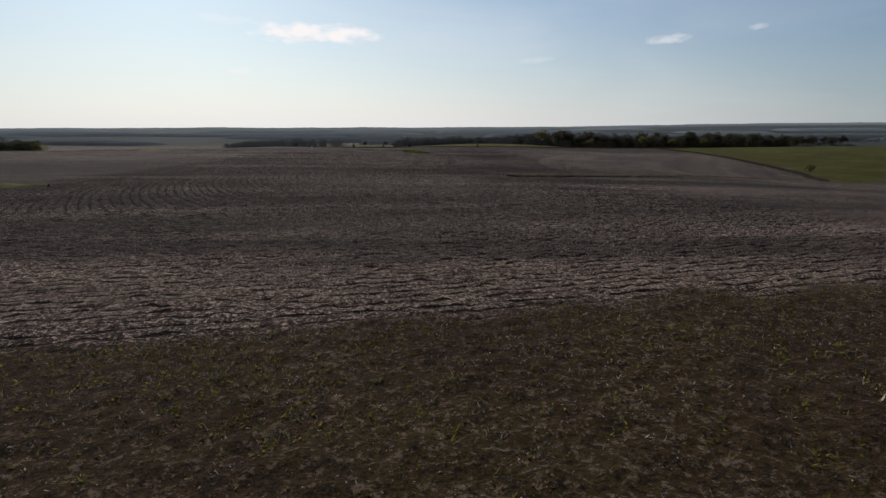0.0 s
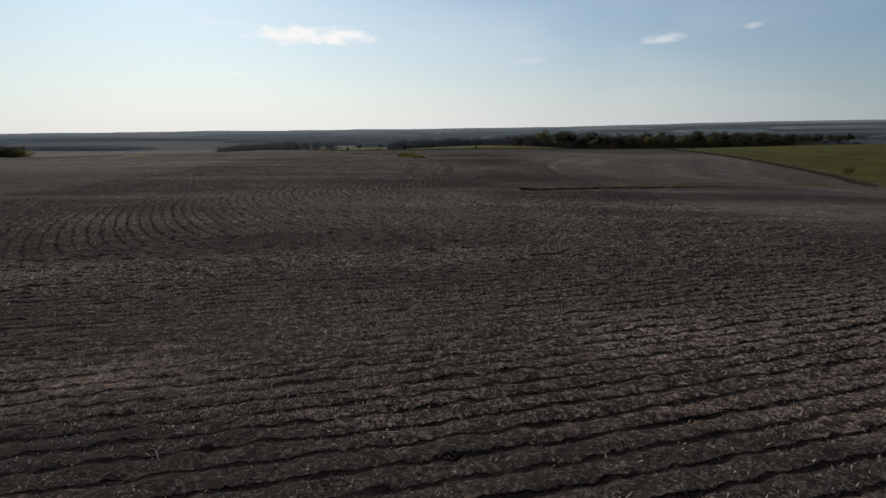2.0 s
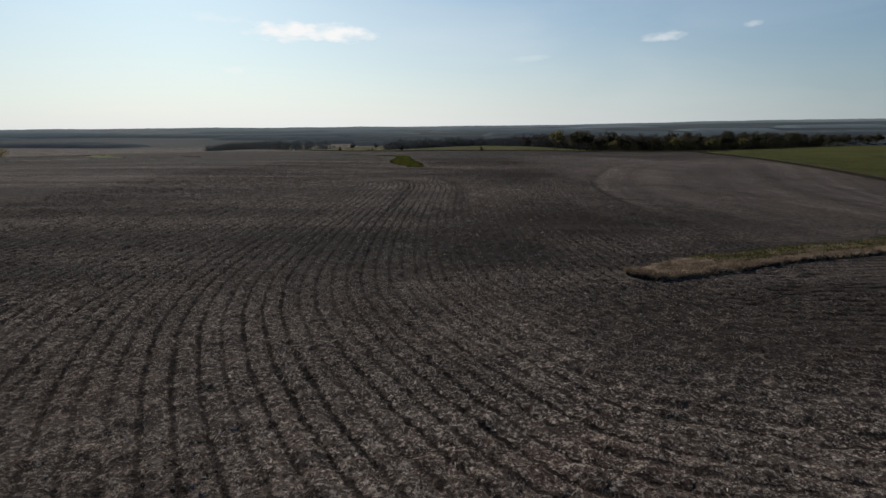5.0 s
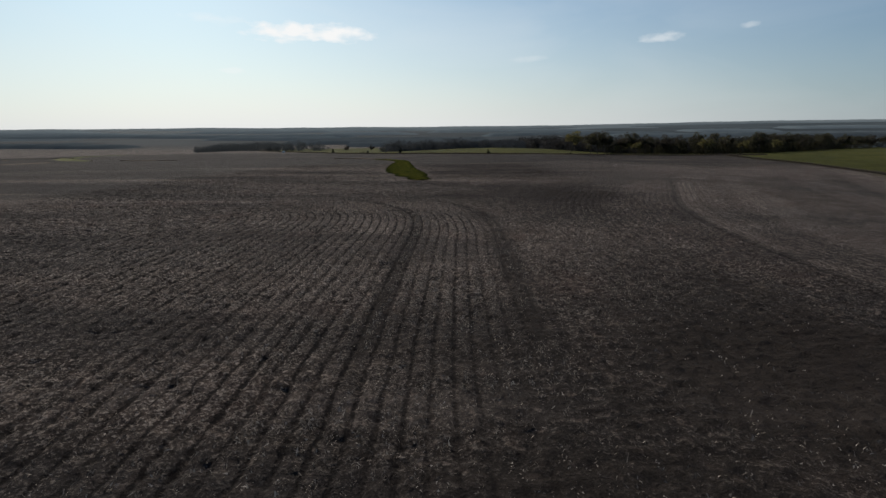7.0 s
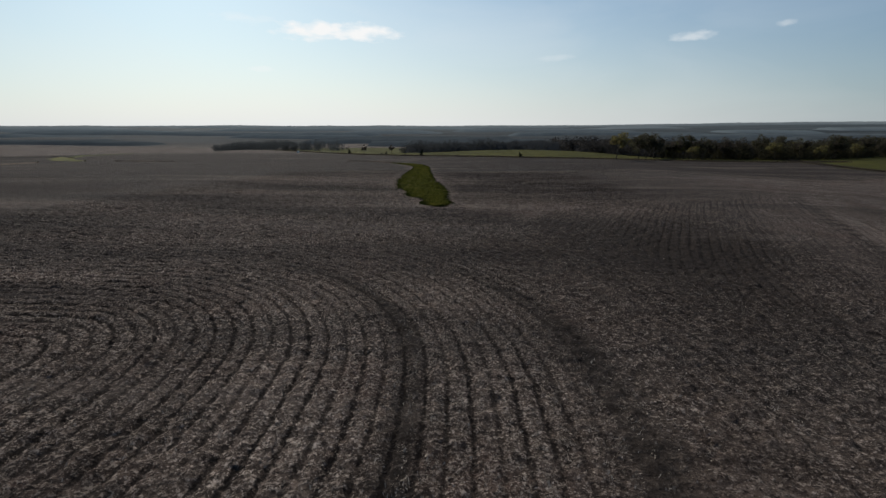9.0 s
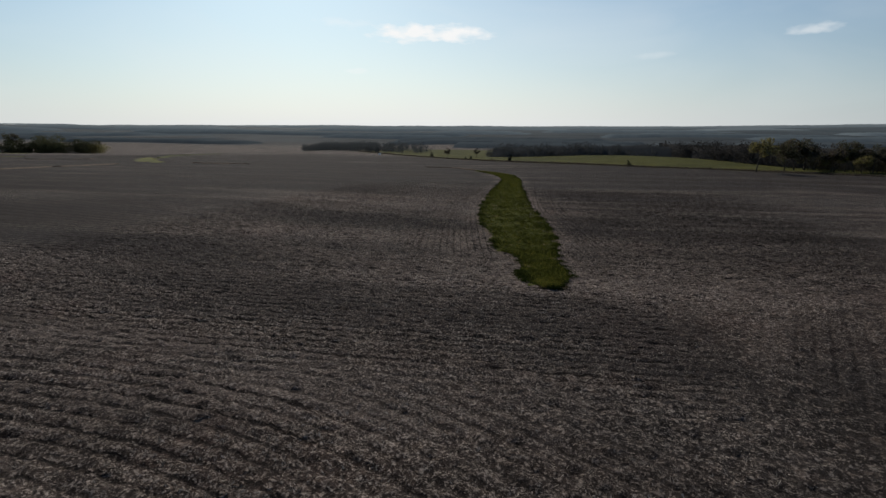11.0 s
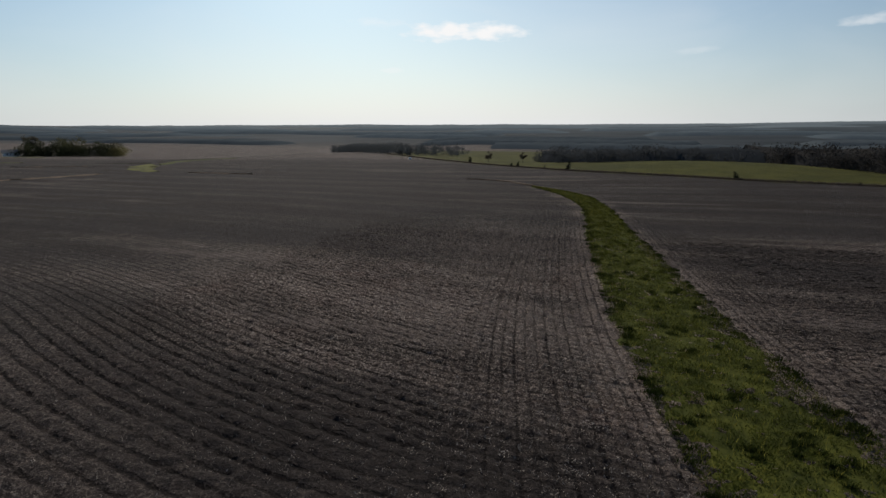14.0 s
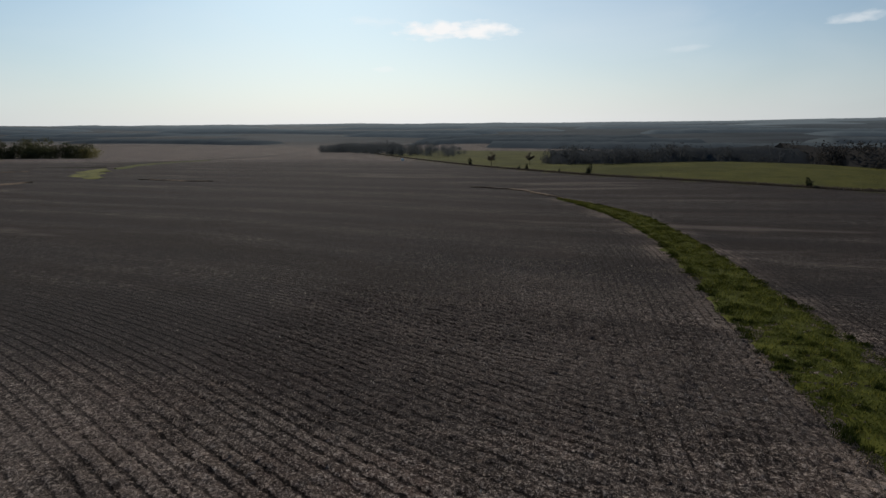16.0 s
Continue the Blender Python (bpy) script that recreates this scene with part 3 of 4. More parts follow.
    # darker with distance: shade of backlit clods painted in beside the wet patches
    damp_shade = 0.95 * smooth01((Y - 238 - 0.62 * np.clip(X + 35, -110, 0) - 3 * waves(X, Y, 30, 19)) / 22) * (1 - smooth01((Y - 425) / 60))
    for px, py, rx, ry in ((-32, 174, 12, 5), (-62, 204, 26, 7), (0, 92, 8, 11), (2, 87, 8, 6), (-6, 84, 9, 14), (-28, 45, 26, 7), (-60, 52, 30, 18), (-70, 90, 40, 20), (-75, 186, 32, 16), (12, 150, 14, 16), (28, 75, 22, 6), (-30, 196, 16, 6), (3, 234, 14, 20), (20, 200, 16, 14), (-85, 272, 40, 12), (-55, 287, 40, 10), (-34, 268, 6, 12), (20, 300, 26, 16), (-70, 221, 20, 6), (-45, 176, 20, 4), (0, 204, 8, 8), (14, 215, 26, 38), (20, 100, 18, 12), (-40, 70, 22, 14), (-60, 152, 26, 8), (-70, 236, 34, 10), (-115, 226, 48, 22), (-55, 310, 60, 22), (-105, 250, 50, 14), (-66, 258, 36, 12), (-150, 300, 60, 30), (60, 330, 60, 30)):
        damp_shade = np.maximum(damp_shade, np.exp(-(((X - px) / rx) ** 2 + ((Y - py) / ry) ** 2)))
    for px, py, rx, ry, v in ((-4, 32, 30, 5, 0.4), (22, 39, 22, 6, 0.4), (-30, 34, 16, 5, 0.5), (-9, 28, 6, 3, 0.5), (13, 35, 10, 2.5, 0.6)):
        damp_shade = np.maximum(damp_shade, v * np.exp(-(((X - px) / rx) ** 2 + ((Y - py) / ry) ** 2)))
    slope = smooth01((Y - 22 - 0.25 * X + 2.5 * waves(X, Y, 14, 15)) / 6) * (1 - 0.85 * smooth01((Y - 30) / 8)) * (1 - smooth01((Y - 46) / 8)) * smooth01((120 - np.abs(X)) / 60)
    damp_shade = np.maximum(damp_shade, (0.7 + 0.15 * waves(X, Y, 17, 16)) * slope)
    damp_shade = np.maximum(damp_shade, 0.65 * smooth01((X - 1) / 8) * smooth01((Y - 62) / 8) * (1 - smooth01((Y - 88) / 10)) * smooth01((90 - X) / 40))
    damp_shade = np.maximum(damp_shade, 1.9 * wet_share(X, Y))
    lanes = np.exp(-(((bend - 6.3) / 0.55) ** 2)) + 0.9 * np.exp(-(((bend - 13.4) / 0.9) ** 2))
    damp_shade = np.maximum(damp_shade, lanes * w_bend * smooth01((Y - 88) / 8) * (1 - smooth01((Y - 136) / 8)))
    zone = (X > 12) * smooth01((Y - 100) / 10) * (1 - smooth01((Y - 215) / 20))
    damp_shade = np.maximum(damp_shade, zone * np.exp(-((main - 0.2) / 0.4) ** 2))
    pale = np.maximum(pale, 0.32 * zone * np.exp(-((main - 1.6) / 0.7) ** 2))
    depth = depth * (1 + 0.5 * knoll) * (0.75 + 0.25 * smooth01((70 - np.abs(X + 10)) / 40))
    for name, v in (("u_main", main), ("u_bend", bend), ("u_head", head), ("w_bend", w_bend), ("w_head", w_head), ("weedy", weedy), ("pale", pale), ("pasture", pasture), ("far", far), ("row_depth", depth), ("damp_shade", damp_shade), ("far_haze", smooth01((Y - 1100) / 2600)), ("subsoil", 1 - smooth01((Y - 16) / 26))):
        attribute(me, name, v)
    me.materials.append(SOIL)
    return tagged(new("ground", me), "dark brown tilled crop field with curving drill rows and pale chaff", "field", kind="structure")


build_ground()


def blades(name, x, y, z, length, width, lean, material, seed, label, category):
    """Loose upright or lying blades, one triangle each."""
    rng = np.random.RandomState(seed)
    n = len(x)
    a = rng.uniform(0, 2 * math.pi, n)
    b = rng.uniform(0, 2 * math.pi, n)
    tilt = lean * rng.uniform(0.3, 1.0, n)
    dx, dy = np.cos(a) * width / 2, np.sin(a) * width / 2
    tip = np.stack([x + np.cos(b) * length * np.sin(tilt), y + np.sin(b) * length * np.sin(tilt), z + length * np.cos(tilt)], -1)
    p0, p1 = np.stack([x - dx, y - dy, z], -1), np.stack([x + dx, y + dy, z], -1)
    v = np.stack([p0, p1, tip], 1).reshape(-1, 3)
    me = mesh_np(name, v, np.arange(3 * n, dtype=np.int32).reshape(-1, 3))
    me.materials.append(material)
    return tagged(new(name, me), label, category, kind="stuff")


def between(left, right, t):
    """Points across a band between two lines, t from 0 to 1 along both."""
    def along(line):
        s = np.r_[0, np.cumsum(np.hypot(*np.diff(line, axis=0).T))]
        return np.stack([np.interp(t * s[-1], s, line[:, 0]), np.interp(t * s[-1], s, line[:, 1])], -1)
    return along(left), along(right)


def band(name, left, right, material, rise, cells, label, category, ragged=0.35, seed=1, profile=None, step=1.4, base=-0.09):
    """A low turf body laid over the soil between two edges, domed, with a ragged rim."""
    n = int(max(len(left), len(right)) * step)
    t = np.linspace(0, 1, n)
    a, b = between(left, right, t)
    s = np.r_[0, 0.02, 0.05, np.linspace(0.12, 1, cells - 1)]
    rng = np.random.RandomState(seed)
    ja = ragged * np.convolve(rng.normal(0, 1, n + 4), np.ones(3) / 2, "same")[2:-2]
    jb = ragged * np.convolve(rng.normal(0, 1, n + 4), np.ones(3) / 2, "same")[2:-2]
    d = (b - a) / np.maximum(np.hypot(*(b - a).T), 0.01)[:, None]
    a, b = a + d * ja[:, None], b + d * jb[:, None]
    P = a[:, None] * (1 - s)[None, :, None] + b[:, None] * s[None, :, None]
    x, y = P[..., 0], P[..., 1]
    dome = (np.minimum(1, 18 * s) * np.minimum(1, 9 * (1 - s)) if profile is None else np.interp(s, *profile))[None]
    if profile is not None:
        dome = dome * np.interp(x, [20, 46], [1.0, 0.4])
    z = height(x, y) + base + dome * (0.11 + rise + rise * (0.5 if profile is None else 0.3) * waves(x, y, 2.2, seed + 3) + 0.02 * rng.normal(0, 1, x.shape))
    ny, nx = x.shape
    i = np.arange(nx * ny, dtype=np.int32).reshape(ny, nx)
    me = mesh_np(name, np.stack([x, y, z], -1), np.stack([i[:-1, :-1], i[:-1, 1:], i[1:, 1:], i[1:, :-1]], -1).reshape(-1, 4), True)
    me.materials.append(material)
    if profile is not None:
        # front columns take the darkened tone that stands for shade
        me.materials.append(CUT_SHADE)
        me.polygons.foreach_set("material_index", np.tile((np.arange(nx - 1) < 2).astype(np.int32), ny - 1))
    return tagged(new(name, me), label, category, kind="structure")


def scatter_band(left, right, count, seed, spread=1.0, power=1.0):
    rng = np.random.RandomState(seed)
    t = rng.uniform(0, 1, count) ** power
    a, b = between(left, right, t)
    s = 0.5 + (rng.uniform(0, 1, count) - 0.5) * spread
    p = a * (1 - s)[:, None] + b * s[:, None]
    return p[:, 0], p[:, 1], rng


# ---- grassed waterway ----
band("grass_strip", STRIP_LEFT, STRIP_RIGHT, TURF, 0.05, 10, "grassed waterway strip of short green turf", "grass strip", 0.55, 2)
x, y, rng = scatter_band(STRIP_LEFT, STRIP_RIGHT, 170000, 31, 1.06, 1.5)
tuft = 0.6 + 0.5 * waves(x, y, 1.6, 41) + 0.35 * waves(x, y, 5, 42)
keep = rng.uniform(0, 1, len(x)) < np.clip(0.35 + tuft, 0.12, 1)
x, y, tuft = x[keep], y[keep], tuft[keep]
blades("strip_grass", x, y, height(x, y) + 0.11, rng.uniform(0.06, 0.17, len(x)) * np.clip(0.6 + tuft, 0.5, 1.6), rng.uniform(0.03, 0.07, len(x)), 1.3, GRASS, 32,
       "tufty green spring grass on the waterway", "grass")

x, y, rng = scatter_band(STRIP_LEFT, STRIP_RIGHT, 15000, 53, 0.98, 1.3)
blades("strip_tall_grass", x, y, height(x, y) + 0.12, rng.uniform(0.15, 0.36, len(x)), rng.uniform(0.02, 0.04, len(x)), 0.5, WEED, 54,
       "taller yellow-green grass stems on the waterway", "grass")
tx, ty, rng = scatter_band(STRIP_LEFT, STRIP_RIGHT, 1500, 45, 1.06, 1.4)
lx, ly, _ = scatter_band(STRIP_LEFT - [0.35, 0], STRIP_LEFT + [0.5, 0], 330, 46, 1.0, 1.5)
rx, ry, _ = scatter_band(STRIP_RIGHT - [0.5, 0], STRIP_RIGHT + [0.35, 0], 330, 47, 1.0, 1.5)
tx, ty = np.r_[tx, lx, rx], np.r_[ty, ly, ry]
n = len(tx)
keep = rng.uniform(0, 1, n) < np.where(np.arange(n) < 1500, 0.7, 1.0) * np.clip(0.35 + 0.7 * waves(tx, ty, 4.0, 55), 0.03, 1)
tx, ty = tx[keep], ty[keep]
size = rng.uniform(0.5, 1.0, len(tx))
EACH = 80
across, ahead = np.repeat(size * rng.uniform(0.18, 0.42, len(tx)), EACH), np.repeat(size * rng.uniform(0.10, 0.18, len(tx)), EACH)
dx, dy = rng.normal(0, 1, len(across)), rng.normal(0, 1, len(across))
x, y = np.repeat(tx, EACH) + dx * across, np.repeat(ty, EACH) + dy * ahead
tall = np.repeat(size, EACH) * rng.uniform(0.22, 0.50, len(x)) * np.exp(-0.25 * (dx * dx + dy * dy))
blades("strip_tufts", x, y, height(x, y) + 0.08, tall, rng.uniform(0.03, 0.06, len(x)), 0.6, TUSSOCK, 49,
       "taller dark green grass tufts on the waterway", "grass")
x, y, rng = scatter_band(STRIP_LEFT - [0.5, 0], STRIP_LEFT + [0.35, 0], 9000, 37, 1.0, 1.8)
keep = rng.uniform(0, 1, len(x)) < np.clip(0.15 + 0.8 * waves(x, y, 3.0, 47), 0, 1)
xr, yr, _ = scatter_band(STRIP_RIGHT - [0.3, 0], STRIP_RIGHT + [0.4, 0], 7000, 38, 1.0, 1.8)
kr = rng.uniform(0, 1, len(xr)) < np.clip(0.1 + 0.7 * waves(xr, yr, 3.0, 48), 0, 1)
tx, ty = np.repeat([-14.8, -14.4, -15.4, -13.6, -16.0], 130), np.repeat([215.3, 214.9, 206.4, 204.6, 224.0], 130)
x, y = np.r_[x[keep], xr[kr], tx + rng.normal(0, 0.28, len(tx))], np.r_[y[keep], yr[kr], ty + rng.normal(0, 0.2, len(ty))]
blades("strip_dead_grass", x, y, height(x, y) + 0.05, rng.uniform(0.08, 0.26, len(x)), rng.uniform(0.025, 0.06, len(x)), 1.35, DEAD, 39,
       "straw-coloured dead grass in tufts along the waterway's rim", "grass")

# ---- grass bank ----
BANK_LOW = spline([(9.6, 77.8), (10.8, 76.5), (13, 77.2), (16.4, 78.7), (23, 82.2), (30, 84.9), (37, 88.2), (46, 93.8), (59, 104), (80, 119), (100, 129)], 1.0)
BANK_UP = spline([(9.9, 78.6), (12.0, 80.8), (14.7, 83.4), (19.4, 85), (26, 88.4), (36, 92.6), (47, 99.5), (60, 109), (81, 123), (101, 132)], 1.0)
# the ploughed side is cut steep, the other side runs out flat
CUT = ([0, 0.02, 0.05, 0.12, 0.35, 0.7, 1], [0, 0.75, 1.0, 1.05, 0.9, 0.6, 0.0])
BANK_RISE = 0.22
band("grass_bank", BANK_LOW, BANK_UP, BANK, BANK_RISE, 14, "low terrace bank of straw-coloured dead grass with a cut front, shade painted in", "grass bank", 0.16, 6, CUT, 3.0)


def bank_grass(name, count, seed, lo, hi, power, dense, length, lean, material, label):
    """Blades that stand on the bank's own surface, between two shares of its width."""
    rng = np.random.RandomState(seed)
    t, s = rng.uniform(0, 1, count) ** power, lo + (hi - lo) * rng.uniform(0, 1, count) ** 1.5
    a, b = between(BANK_LOW, BANK_UP, t)
    p = a * (1 - s)[:, None] + b * s[:, None]
    keep = rng.uniform(0, 1, count) < dense(p[:, 0], p[:, 1], s)
    x, y, s = p[keep, 0], p[keep, 1], s[keep]
    z = height(x, y) - 0.12 + np.interp(s, *CUT) * np.interp(x, [20, 46], [1.0, 0.4]) * (0.11 + BANK_RISE + BANK_RISE * 0.3 * waves(x, y, 2.2, 9))
    blades(name, x, y, z, rng.uniform(*length, len(x)), rng.uniform(0.03, 0.07, len(x)), lean, material, seed + 1, label, "grass")


bank_grass("bank_dead_grass", 80000, 33, 0.0, 0.8, 1.7, lambda x, y, s: np.clip(0.62 + 0.6 * waves(x, y, 2.4, 46) - 0.5 * (s > 0.45), 0.03, 1), (0.10, 0.32), 1.2, DEAD,
           "matted straw-coloured dead grass on the bank")
bank_grass("bank_green_grass", 60000, 35, 0.30, 0.98, 1.3, lambda x, y, s: (x > 16 + 2 * waves(x, y, 6, 9)) * np.clip(0.75 + 0.6 * waves(x, y, 5, 44), 0, 1), (0.08, 0.24), 0.9, GRASS,
           "green grass along the top of the bank")

# ---- weeds at the start, chaff and stalks over the field ----
rng = np.random.RandomState(50)
x, y = rng.uniform(-18, 20, 130000), rng.uniform(0.5, 18, 130000)
keep = (rng.uniform(0, 1, len(x)) < weed_share(x, y) * np.clip(0.20 + 0.35 * waves(x, y, 6, 51) + 0.35 * waves(x, y, 0.9, 57) - 0.016 * x, 0.02, 1)) & (y > 1)
x, y = x[keep], y[keep]
blades("field_weeds", x, y, height(x, y), rng.uniform(0.035, 0.10, len(x)) * rng.choice([0.7, 1.0, 1.4], len(x)), rng.uniform(0.025, 0.06, len(x)), 1.3, WEED, 52, "small yellow-green weeds sprouting on bare soil", "weeds")


def stalks():
    rng = np.random.RandomState(60)
    n = 1150000
    y = np.r_[rng.uniform(4, 262, 930000), rng.uniform(3, 48, n - 930000)]
    mid = np.interp(y, [0, 50, 125, 150, 262], [0, -0.8, -4, -12, -32])
    x = mid + rng.normal(0, 8.5, n)
    keep = (rng.uniform(0, 1, n) < np.clip(0.5 + 0.35 * waves(x, y, 9, 61) + 0.5 * waves(x, y, 1.1, 62), 0.03, 1) * (1 - 0.6 * weed_share(x, y)) * (1 - 0.85 * wet_share(x, y)))
    x, y = x[keep], y[keep]
    late = y > 168
    turf = np.zeros(len(x), bool)
    turf[late] = (side_distance(x[late], y[late], STRIP_LEFT[::4]) > -0.2) & (side_distance(x[late], y[late], STRIP_RIGHT[::4]) < 0.2) & (y[late] > 171)
    x, y = x[~turf], y[~turf]
    main, bend, head, w_bend, w_head = row_fields(x, y)
    u = np.where(w_bend > 0.5, bend, main)
    keep = rng.uniform(0, 1, len(x)) < 0.55 - 0.5 * np.cos(u * 2 * math.pi / ROW)
    x, y = x[keep], y[keep]
    n = len(x)
    a = rng.uniform(0, 2 * math.pi, n)
    ln, wd = rng.uniform(0.035, 0.11, n) * rng.choice([0.6, 0.9, 1.3, 2.4], n, p=[0.28, 0.34, 0.28, 0.10]), rng.uniform(0.012, 0.034, n) * rng.choice([1.0, 1.8], n, p=[0.8, 0.2])
    near = np.where(y < 15, 0.5, np.where(y < 50, 0.66, 0.9))  # chaff sized down on the knoll to suit the low camera's view
    ln, wd = np.minimum(ln * near, 0.16), wd * near
    z = height(x, y) + rng.uniform(0.02, 0.07, n)
    d, e = np.stack([np.cos(a) * ln, np.sin(a) * ln, rng.normal(0, 0.8, n) * ln], -1) / 2, np.stack([-np.sin(a) * wd, np.cos(a) * wd, rng.normal(0, 0.6, n) * wd], -1) / 2
    c = np.stack([x, y, z], -1)
    v = np.stack([c - d - e, c + d * 1.2, c - d * 0.6 + e * 1.6], 1).reshape(-1, 3)
    me = mesh_np("crop_residue", v, np.arange(3 * n, dtype=np.int32).reshape(-1, 3))
    me.materials.append(STRAW)
    return tagged(new("crop_residue", me), "broken pale stalks and chaff left on the soil", "crop residue", kind="stuff")


stalks()


# ---- trees ----
def leaf_cloud(rng, centres, radii, count, size):
    """Small tilted leaf cards spread through clumps; returns vertices and faces."""
    k = rng.choice(len(centres), count, p=np.array(radii) ** 2 / np.sum(np.array(radii) ** 2))
    d = rng.normal(0, 1, (count, 3))
    d /= np.linalg.norm(d, axis=1)[:, None]
    r = np.array(radii)[k] * rng.uniform(0.35, 1.0, count) ** 0.6
    c = np.array(centres)[k] + d * r[:, None] * np.array([1, 1, 0.8])
    a = rng.normal(0, 1, (count, 3))
    a /= np.linalg.norm(a, axis=1)[:, None]
    b = np.cross(a, rng.normal(0, 1, (count, 3)))
    b /= np.linalg.norm(b, axis=1)[:, None]
    s = size * rng.uniform(0.5, 1.3, count)[:, None]
    v = np.stack([c - a * s, c + b * s * 0.6, c + a * s, c - b * s * 0.6], 1).reshape(-1, 3)
    return v, np.arange(4 * count, dtype=np.int32).reshape(-1, 4)


def build_tree(seed, tall, spread, leaves, material, label, bare=0.25):
    rng = np.random.RandomState(seed)
    tree = tagged(new("tree"), label, "tree", "field-edge trees")
    bm = bmesh.new()
    lean = rng.normal(0, 0.04, 2)
    top = Vector((lean[0] * tall, lean[1] * tall, tall * 0.8))
    pts = [Vector((0, 0, -0.3)), Vector((0, 0, tall * 0.12)), top * 0.5 + Vector((rng.normal(0, 0.2), rng.normal(0, 0.2), 0)), top]
    tube(bm, pts, [tall * 0.026, tall * 0.018, tall * 0.011, tall * 0.003], 7)
    part("trunk", bm_mesh("trunk", bm, BARK, True), tree)
    centres, radii = [], []
    for k in range(9):
        f = rng.uniform(0.28, 0.85)
        base = pts[1].lerp(top, (f - 0.12) / 0.88) if f > 0.12 else pts[1]
        a = 2.4 * k + rng.uniform(-0.4, 0.4)
        ln = spread * (1.15 - 0.7 * f) * rng.uniform(0.7, 1.2)
        tip = base + Vector((math.cos(a) * ln, math.sin(a) * ln, ln * rng.uniform(0.35, 0.9)))
        mid = base.lerp(tip, 0.5) + Vector((0, 0, -0.06 * ln))
        bm = bmesh.new()
        tube(bm, [base, mid, tip], [tall * 0.009, tall * 0.006, tall * 0.0015], 5)
        for q in range(3):
            s0 = mid.lerp(tip, rng.uniform(0, 0.8))
            tube(bm, [s0, s0 + Vector(rng.normal(0, 0.5, 3)) * ln * 0.45 + Vector((0, 0, ln * 0.25))], [tall * 0.003, tall * 0.001], 4)
        part("limb", bm_mesh("limb", bm, BARK, True), tree)
        for q in range(3):
            p = base.lerp(tip, rng.uniform(0.55, 1.12)) + Vector(rng.normal(0, 0.10 * spread, 3))
            centres.append(p), radii.append(spread * rng.uniform(0.22, 0.40))
    centres.append(top + Vector((0, 0, tall * 0.06))), radii.append(spread * 0.35)
    v, f = leaf_cloud(rng, centres, radii, leaves, tall * 0.022)
    v2, f2 = leaf_cloud(rng, centres, [r * 1.15 for r in radii], int(leaves * bare), tall * 0.024)
    me = mesh_np("crown", np.vstack([v, v2]), np.vstack([f, f2 + len(v)]))
    me.materials.append(material)
    me.materials.append(TWIG)
    me.polygons.foreach_set("material_index", np.r_[np.zeros(len(f), np.int32), np.ones(len(f2), np.int32)])
    part("crown", me, tree)
    return tree


MODELS = [
    build_tree(101, 12.0, 4.9, 1900, LEAF_DARK, "dark green leafing tree with a spreading crown at the field edge", 0.5),
    build_tree(102, 11.0, 4.6, 1700, LEAF_SPRING, "yellow-green tree in spring leaf at the field edge", 0.4),
    build_tree(103, 12.5, 4.8, 1400, LEAF_DARK, "tall half-leafed dark tree beside the pasture", 0.9),
    build_tree(104, 9.0, 4.3, 1700, LEAF_SPRING, "low broad tree in fresh spring leaf beside the pasture", 0.3),
    build_tree(105, 11.5, 4.0, 330, LEAF_DARK, "leafless grey-brown tree at the wood's edge", 4.5),
    build_tree(106, 10.5, 4.2, 2200, LEAF_OCHRE, "ochre-yellow flowering tree at the wood's edge", 0.2),
]
placed = []


def plant(model, x, y, size, turn):
    first = model not in placed
    m = pose(x, y, height1(x, y), 0, 0, turn) @ Matrix.Diagonal((size, size, size, 1))
    if first:
        placed.append(model)
        MODELS[model].matrix_basis = m
        return MODELS[model]
    ob = copy_thing(MODELS[model], Matrix())
    ob.matrix_basis = m
    return ob


plant(5, 60, 326, 1.1, 10)  # lone tree at the corner of the fence
rng = np.random.RandomState(70)
EDGE = spline([(80, 339), (88, 336), (104, 336), (124, 338), (140, 336), (165, 350), (195, 376), (235, 404), (285, 450), (340, 490), (420, 540)], 1.0)
for k in range(84):
    p = EDGE[int((k + rng.uniform(0, 0.9)) / 84 * (len(EDGE) - 1))]
    depth = rng.uniform(0, 30)
    plant(int(rng.choice([0, 0, 1, 2, 2, 3, 4, 4])), p[0] + rng.normal(0, 1.5), p[1] + depth * 0.9 + rng.normal(0, 2), rng.uniform(0.68, 0.96), rng.uniform(0, 360))
for px, py, md, sz in ((73, 338, 0, 0.84), (78, 343, 0, 0.95), (83, 347, 2, 0.92), (89, 341, 4, 0.9), (95, 345, 0, 0.92), (101, 340, 2, 0.82), (112, 344, 4, 0.9)):
    plant(md, px, py, sz, px * 11 % 360)
plant(3, 99, 139, 0.34, 30)
for px, py, md, sz in ((128, 333, 5, 0.75), (146, 333, 5, 0.65), (176, 352, 5, 0.7), (93, 331, 5, 0.6), (-66, 436, 4, 0.55), (-50, 445, 4, 0.5)):
    plant(md, px, py, sz, px * 7 % 360)


